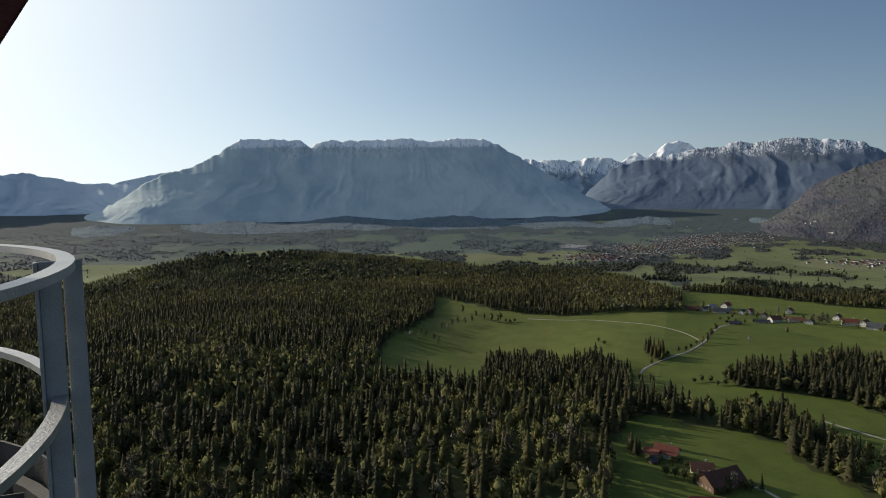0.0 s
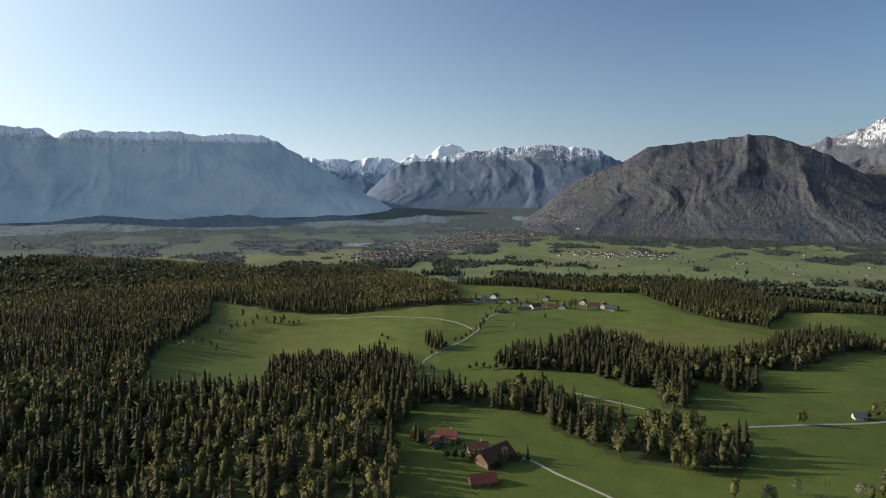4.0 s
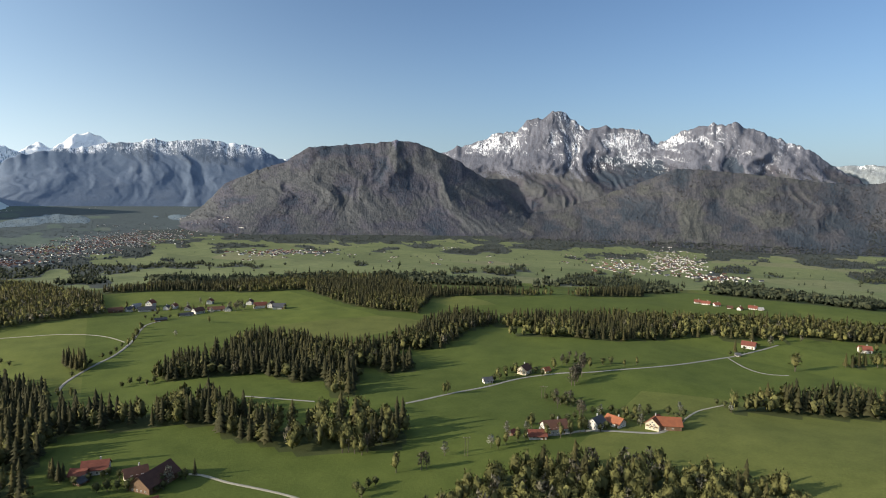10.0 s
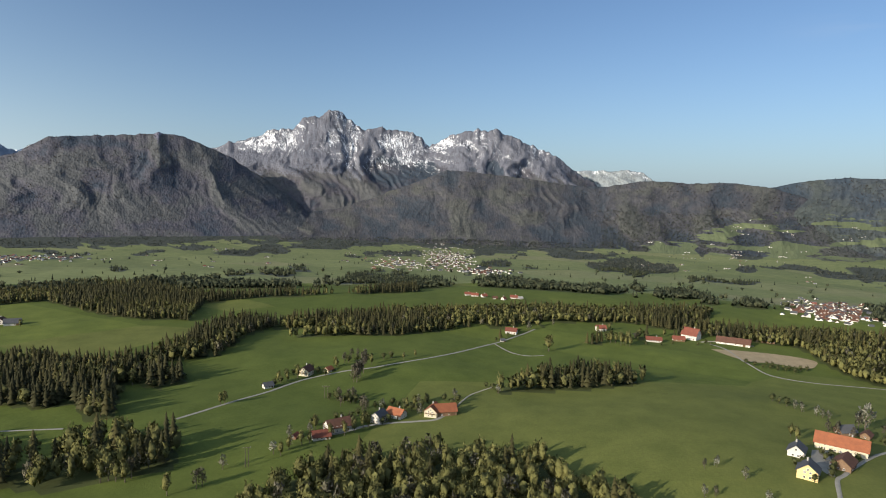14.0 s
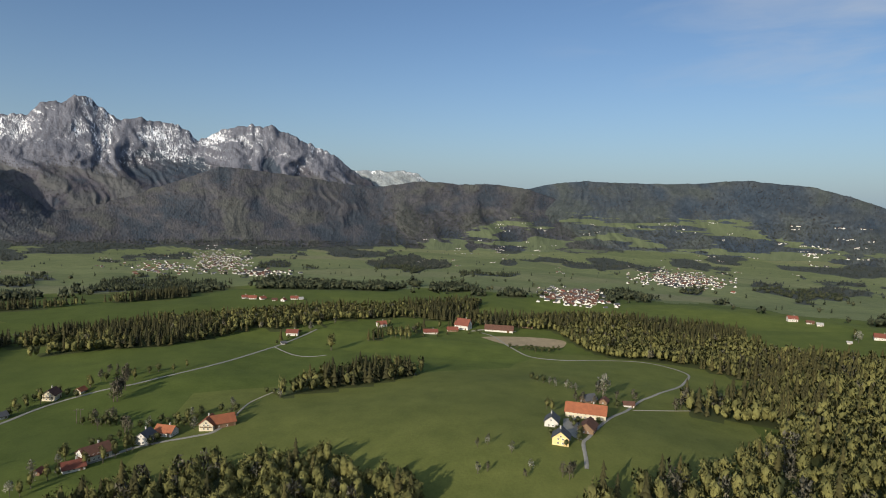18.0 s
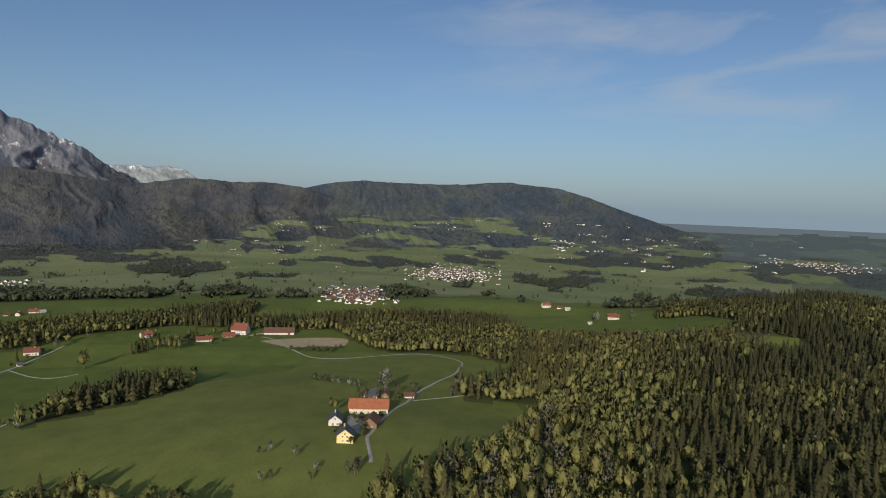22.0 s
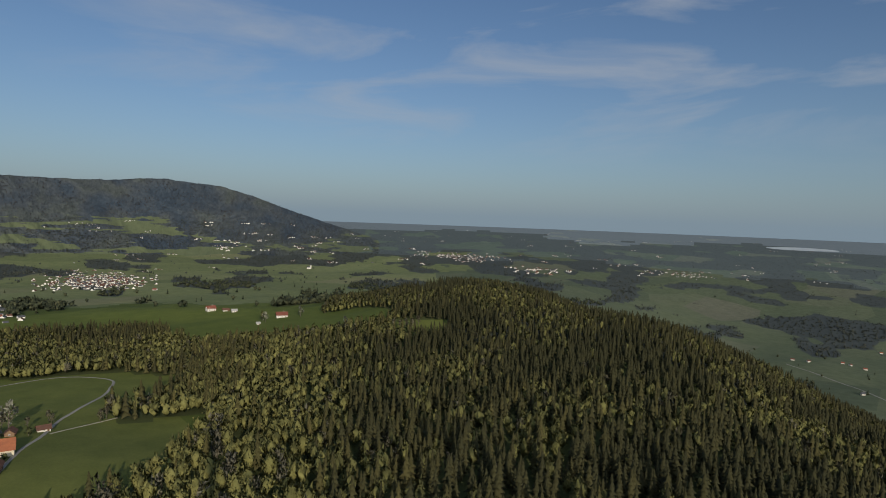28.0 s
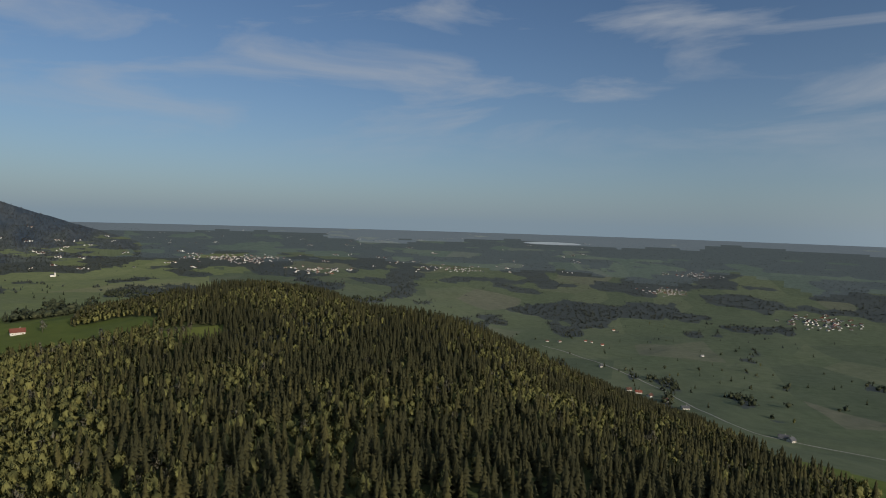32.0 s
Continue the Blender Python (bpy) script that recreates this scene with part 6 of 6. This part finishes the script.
# ploughed field
field_patch("ploughed_field", [(688, -43), (694, -67), (697, -106), (690, -136), (673, -135), (658, -125), (656, -94), (650, -78), (662, -62)], SOIL, "bare brown ploughed field")
field_patch("farm_yard", [(383, -78), (385, -88), (351, -81), (344, -81), (347, -77), (361, -74)], ASPHALT, "grey paved yard of the farm")

# towns and scattered farms, by bearing and height angle
town("valley_town", "white houses and red-brown roofs of the valley town", 14.1, -5.99, 3.4, 0.31, 230, 1, 1.05)
town("valley_town", "white houses and red-brown roofs of the valley town", 22.4, -4.46, 3.9, 0.53, 560, 2, 1.05)
town("valley_town", "white houses and red-brown roofs of the valley town", 17.9, -5.19, 3.8, 0.46, 400, 3, 1.05)
town("valley_town", "white houses and red-brown roofs of the valley town", 25.6, -4.08, 3.3, 0.49, 150, 14, 1.0)
town("industrial_estate", "long white halls of an industrial estate in the valley", 11.8, -5.01, 1.0, 0.17, 18, 4, 1.2)
town("village_by_the_river", "compact white village below the foothills", 70.2, -5.90, 2.5, 1.03, 460, 5, 0.68)
town("village_by_the_river", "loose row of white houses along the valley", 65.5, -6.50, 2.3, 0.53, 80, 6, 0.75)
town("village_by_the_river", "loose row of white houses along the valley", 74.1, -7.09, 2.9, 0.32, 60, 7, 0.75)
town("roadside_village", "row of white houses along the foot of the mountain", 35.3, -5.77, 4.1, 0.26, 110, 8, 1.1)
town("market_town", "white houses and red roofs of a market town", 110.8, -6.31, 3.6, 0.67, 430, 9, 0.75)
town("market_town", "white houses and red roofs of a market town", 102.2, -8.50, 2.9, 0.70, 300, 10, 0.5)
town("plain_town", "pale dots of a town far out on the plain", 141.3, -3.78, 4.6, 0.36, 130, 11, 1.4)
town("plain_town", "pale dots of a town far out on the plain", 148.5, -4.77, 3.1, 0.31, 45, 12, 1.4)
town("plain_village", "white houses of a village on the plain", 179.3, -5.52, 1.9, 0.34, 60, 13, 1.2)
town("plain_village", "white houses of a village on the plain", 191.0, -7.06, 2.6, 0.53, 100, 15, 1.2)
town("plain_village", "white houses of a village on the plain", 160.6, -4.38, 3.1, 0.31, 60, 16, 1.3)
town("plain_village", "white houses of a village on the plain", 181.7, -3.96, 2.2, 0.24, 50, 17, 1.3)
town("scattered_farms", "scattered white farms on the green foothills", 107.9, -3.56, 15.4, 2.31, 150, 18, 0.7)
town("scattered_farms", "scattered white farms on the valley meadows", 49.4, -6.04, 18.4, 0.90, 110, 19, 0.6)
town("scattered_farms", "scattered white farms on the wide plain", 145.4, -2.90, 27.6, 1.81, 420, 20, 1.3)
town("scattered_farms", "scattered white farms in the hazy valley", 11.0, -2.88, 21.9, 1.12, 110, 21, 1.0)
town("scattered_farms", "scattered white farms in the valley", 331.2, -4.15, 6.8, 1.00, 50, 22, 1.0)
town("foot_hamlets", "white hamlets at the foot of the hills", 94.1, -5.02, 7.0, 1.35, 90, 23, 0.6)
church(127.80, -5.25, "white church with a pointed tower at the foot of the hill")
chapel(31.45, -4.29, "small white chapel on the mountain foot")


# ---- far woods, hedges and groves, by bearing and height angle ----
far_rng = np.random.default_rng(77)


def far_woods(name, label, az0, az1, el0, el1, count, share_leafy):
    a, e = far_rng.uniform(az0, az1, count), far_rng.uniform(el0, el1, count)
    stray = far_rng.uniform(0, 1, count)
    keep = (wooded(a, e) > 0.5) | (stray < 0.012)
    for ta, te, ah, eh in TOWNS:
        keep &= (((a - ta) / ah) ** 2 + ((e - te) / (eh + 0.15)) ** 2 > 0.8) | (stray < 0.008)
    lone = stray[keep] < 0.012
    x, y, z, r, on = spot(a[keep], e[keep])
    keep = (r > 985) & (r < 4790) & ((on < 0) | (on >= 6))
    x, y, z, r, lone = x[keep], y[keep], z[keep], r[keep], lone[keep]
    n = len(x)
    blotch = fbm(x / 120, y / 120, 3, 19)
    leafy = far_rng.uniform(0, 1, n) < np.clip(share_leafy + (blotch - 0.5) * 1.6, 0.03, 0.97)
    height = shrink(r) * far_rng.uniform(8, 15, n)
    width = height * np.where(leafy, far_rng.uniform(1.0, 1.5, n), far_rng.uniform(1.0, 1.5, n)) * np.where(r > 2200, 1.5, 1.15)
    tint = np.clip(far_rng.normal(0.4, 0.22, n) + leafy * 0.2, 0, 1)
    near = r < 1900
    # trees beyond 1900 m get leaf colours with haze painted in
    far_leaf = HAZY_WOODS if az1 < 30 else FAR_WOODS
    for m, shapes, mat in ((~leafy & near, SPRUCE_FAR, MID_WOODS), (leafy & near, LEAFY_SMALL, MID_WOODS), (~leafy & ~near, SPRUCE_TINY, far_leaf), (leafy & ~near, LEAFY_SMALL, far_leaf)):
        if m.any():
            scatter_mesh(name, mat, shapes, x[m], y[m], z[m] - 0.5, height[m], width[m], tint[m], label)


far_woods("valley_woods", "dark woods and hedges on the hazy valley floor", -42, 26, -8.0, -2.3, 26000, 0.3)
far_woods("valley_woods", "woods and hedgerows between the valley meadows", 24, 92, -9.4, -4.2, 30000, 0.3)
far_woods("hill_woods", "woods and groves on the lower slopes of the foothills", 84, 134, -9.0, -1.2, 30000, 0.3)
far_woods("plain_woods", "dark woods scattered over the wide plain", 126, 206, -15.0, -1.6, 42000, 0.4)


def crest_trees(number, count, label):
    """The ragged fringe of trees along a wooded ridge."""
    maz, mr, mz, mel = SLOPES[number]
    rows = far_rng.integers(ROWS - 6, ROWS, count)
    cols = far_rng.integers(6, len(maz) - 6, count)
    r, z = mr[rows, cols], mz[rows, cols]
    th = np.radians(maz[cols])
    size = far_rng.uniform(2.2, 4.6, count)
    scatter_mesh("ridge_trees", FAR_WOODS, SPRUCE_TINY, r * np.sin(th), r * np.cos(th), z - 2.0, size, size * 1.5, far_rng.uniform(0.1, 0.8, count), label)


crest_trees(6, 900, "trees along the ridge of the wooded mountain")
crest_trees(7, 900, "trees along the ridge of the foothills")
crest_trees(8, 900, "trees along the ridge of the long hill")


def slope_woods(count):
    """Single trees standing out of the mountain woods."""
    a, e = far_rng.uniform(23, 137, count), far_rng.uniform(-5.5, 4.4, count)
    m = wooded(a, e) > 0.5
    a, e = a[m], e[m]
    x, y, z, r, on = spot(a, e)
    m = ((on >= 6) & (on <= 8)) | ((on == 4) & (e < 1.2 + 2.0 * fbm(a / 2, e, 3, 5)))
    x, y, z, r, a, e = x[m], y[m], z[m], r[m], a[m], e[m]
    n = len(x)
    leafy = far_rng.uniform(0, 1, n) < np.clip(0.5 + (fbm(a / 1.6, e / 0.8, 4, 61) - 0.5) * 3.0, 0.04, 0.96)
    height = r * far_rng.uniform(0.0011, 0.0021, n)
    tint = np.clip(far_rng.normal(0.5, 0.25, n), 0, 1)
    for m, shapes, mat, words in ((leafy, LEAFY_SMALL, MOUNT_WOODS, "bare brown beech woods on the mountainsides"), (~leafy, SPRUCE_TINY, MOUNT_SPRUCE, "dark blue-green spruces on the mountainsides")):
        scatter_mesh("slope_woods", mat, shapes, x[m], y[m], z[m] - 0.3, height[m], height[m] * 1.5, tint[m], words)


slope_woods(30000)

for kind, x, y, h in NEAR_TREES:
    tree(kind, x, y, h, "trees of the near wood")
lake(169.5, -1.75, 2.6, 0.12, "pale lake far out on the plain")


# ---- the mast that carries the camera, and the platform below and beside it ----
HUB_X, HUB_Y, HUB_R, FLOOR_Z = -3.14, 1.22, 2.08, 148.64


def ring(bm, radius, wide, tall, z, segments=72):
    loops = []
    for k in range(segments):
        c, s = math.cos(2 * math.pi * k / segments), math.sin(2 * math.pi * k / segments)
        loops.append([bm.verts.new(((radius + u) * c, (radius + u) * s, z + v)) for u, v in ((-wide / 2, -tall / 2), (wide / 2, -tall / 2), (wide / 2, tall / 2), (-wide / 2, tall / 2))])
    for k in range(segments):
        a, b = loops[k], loops[(k + 1) % segments]
        for i in range(4):
            j = (i + 1) % 4
            bm.faces.new((a[i], a[j], b[j], b[i]))
    bmesh.ops.recalc_face_normals(bm, faces=bm.faces)


mast = new("transmitter_mast")
mast.matrix_basis = pose(HUB_X, HUB_Y, 0)
tagged(mast, "tall slender grey transmitter mast rising from the wooded hill", "mast")
for lo, hi, r0, r1 in ((-2, 60, 2.1, 2.0), (60, 110, 2.0, 1.9), (110, FLOOR_Z - 0.12, 1.9, 1.8)):
    bm = bmesh.new()
    bmesh.ops.create_cone(bm, segments=32, radius1=r0, radius2=r1, depth=hi - lo, cap_ends=True, matrix=Matrix.Translation((0, 0, (lo + hi) / 2)))
    part("shaft", bm, CONCRETE, mast)
bm = bmesh.new()
bmesh.ops.create_cone(bm, segments=20, radius1=0.3, radius2=0.22, depth=7, cap_ends=True, matrix=Matrix.Translation((0, 0, FLOOR_Z + 3.5)))
part("antenna_pole", bm, RED_STEEL, mast, "dark red painted antenna pole")

platform = new("mast_platform")
platform.matrix_basis = pose(HUB_X, HUB_Y, FLOOR_Z)
tagged(platform, "round steel grating platform at the top of the mast", "platform")
bm = bmesh.new()
ring(bm, HUB_R, 0.012, 0.15, 0.04)
part("toe_board", bm, DARK_STEEL, platform)
bm = bmesh.new()
ring(bm, HUB_R - 0.06, 0.06, 0.1, -0.06)
part("edge_beam", bm, DARK_STEEL, platform)
for k in range(37):
    u = -1.92 + k * 3.84 / 36
    half = math.sqrt(max(0.05, 1.96 ** 2 - u * u))
    bm = bmesh.new()
    box(bm, 0, 0, 0, 2 * half, 0.008, 0.04)
    slat = part("grating_bar", bm, DARK_STEEL, platform)
    slat.matrix_basis = pose(0.0, 0.0, 0, 0, 0, 20) @ pose(0, u, -0.02)
for u in (-1.2, -0.4, 0.4, 1.2):
    half = math.sqrt(1.96 ** 2 - u * u)
    bm = bmesh.new()
    box(bm, 0, 0, 0, 0.05, 2 * half, 0.08)
    beam = part("cross_beam", bm, DARK_STEEL, platform)
    beam.matrix_basis = pose(0, 0, 0, 0, 0, 20) @ pose(u, 0, -0.09)

railing = new("round_railing")
railing.matrix_basis = pose(HUB_X, HUB_Y, 0)
tagged(railing, "grey steel railing of two round hoops on flat posts", "railing")
for name, z, wide, tall, inset in (("top_rail", 149.76, 0.058, 0.03, 0.03), ("knee_rail", 149.26, 0.05, 0.03, 0.075)):
    bm = bmesh.new()
    ring(bm, HUB_R - inset, wide, tall, z, 96)
    part(name, bm, STEEL, railing)
post_bearing = math.atan2(2.70 * math.cos(radians(-31.9)) - HUB_Y, 2.70 * math.sin(radians(-31.9)) - HUB_X)
for k in range(5):
    th = post_bearing + k * 2 * math.pi / 5
    turn = Matrix.Rotation(th, 4, "Z")
    for name, u, v, su, sv in (("post_plate", -0.085, -0.045, 0.07, 0.012), ("post_plate", -0.012, -0.02, 0.064, 0.012), ("post_flange", -0.126, -0.045, 0.012, 0.06)):
        bm = bmesh.new()
        box(bm, HUB_R + u, v, 0, su, sv, 2.4)
        bmesh.ops.bevel(bm, geom=bm.edges[:], offset=0.003, segments=1, affect="EDGES")
        post = part(name, bm, PAINTED, railing)
        post.matrix_basis = Matrix.Translation((0, 0, 148.57)) @ turn

brace = new("antenna_brace")
tagged(brace, "dark red steel brace reaching out above the platform", "brace")
foot, head = Vector((-2.63, 1.885, FLOOR_Z)), Vector((-0.61, 2.39, 151.97))
along = (head - foot).normalized()
sight = Vector((-1.45, 2.18, 0.6)).normalized()
aside = sight.cross(along).normalized()
if aside.x > 0:
    aside = -aside
bm = bmesh.new()
box(bm, 0, 0, 0, 0.26, 0.05, (head - foot).length)
bmesh.ops.bevel(bm, geom=bm.edges[:], offset=0.008, segments=2, affect="EDGES")
arm = part("arm", bm, RED_STEEL, brace)
middle = (foot + head) / 2 + aside * 0.13
face = aside.cross(along)
arm.matrix_basis = Matrix.Translation(middle) @ Matrix((aside, -face, along)).transposed().to_4x4()
bm = bmesh.new()
box(bm, 0, 0, 0, 0.34, 0.22, 0.02)
plate = part("foot_plate", bm, RED_STEEL, brace)
plate.matrix_basis = Matrix.Translation(foot + aside * 0.13 + Vector((0, 0, 0.01)))
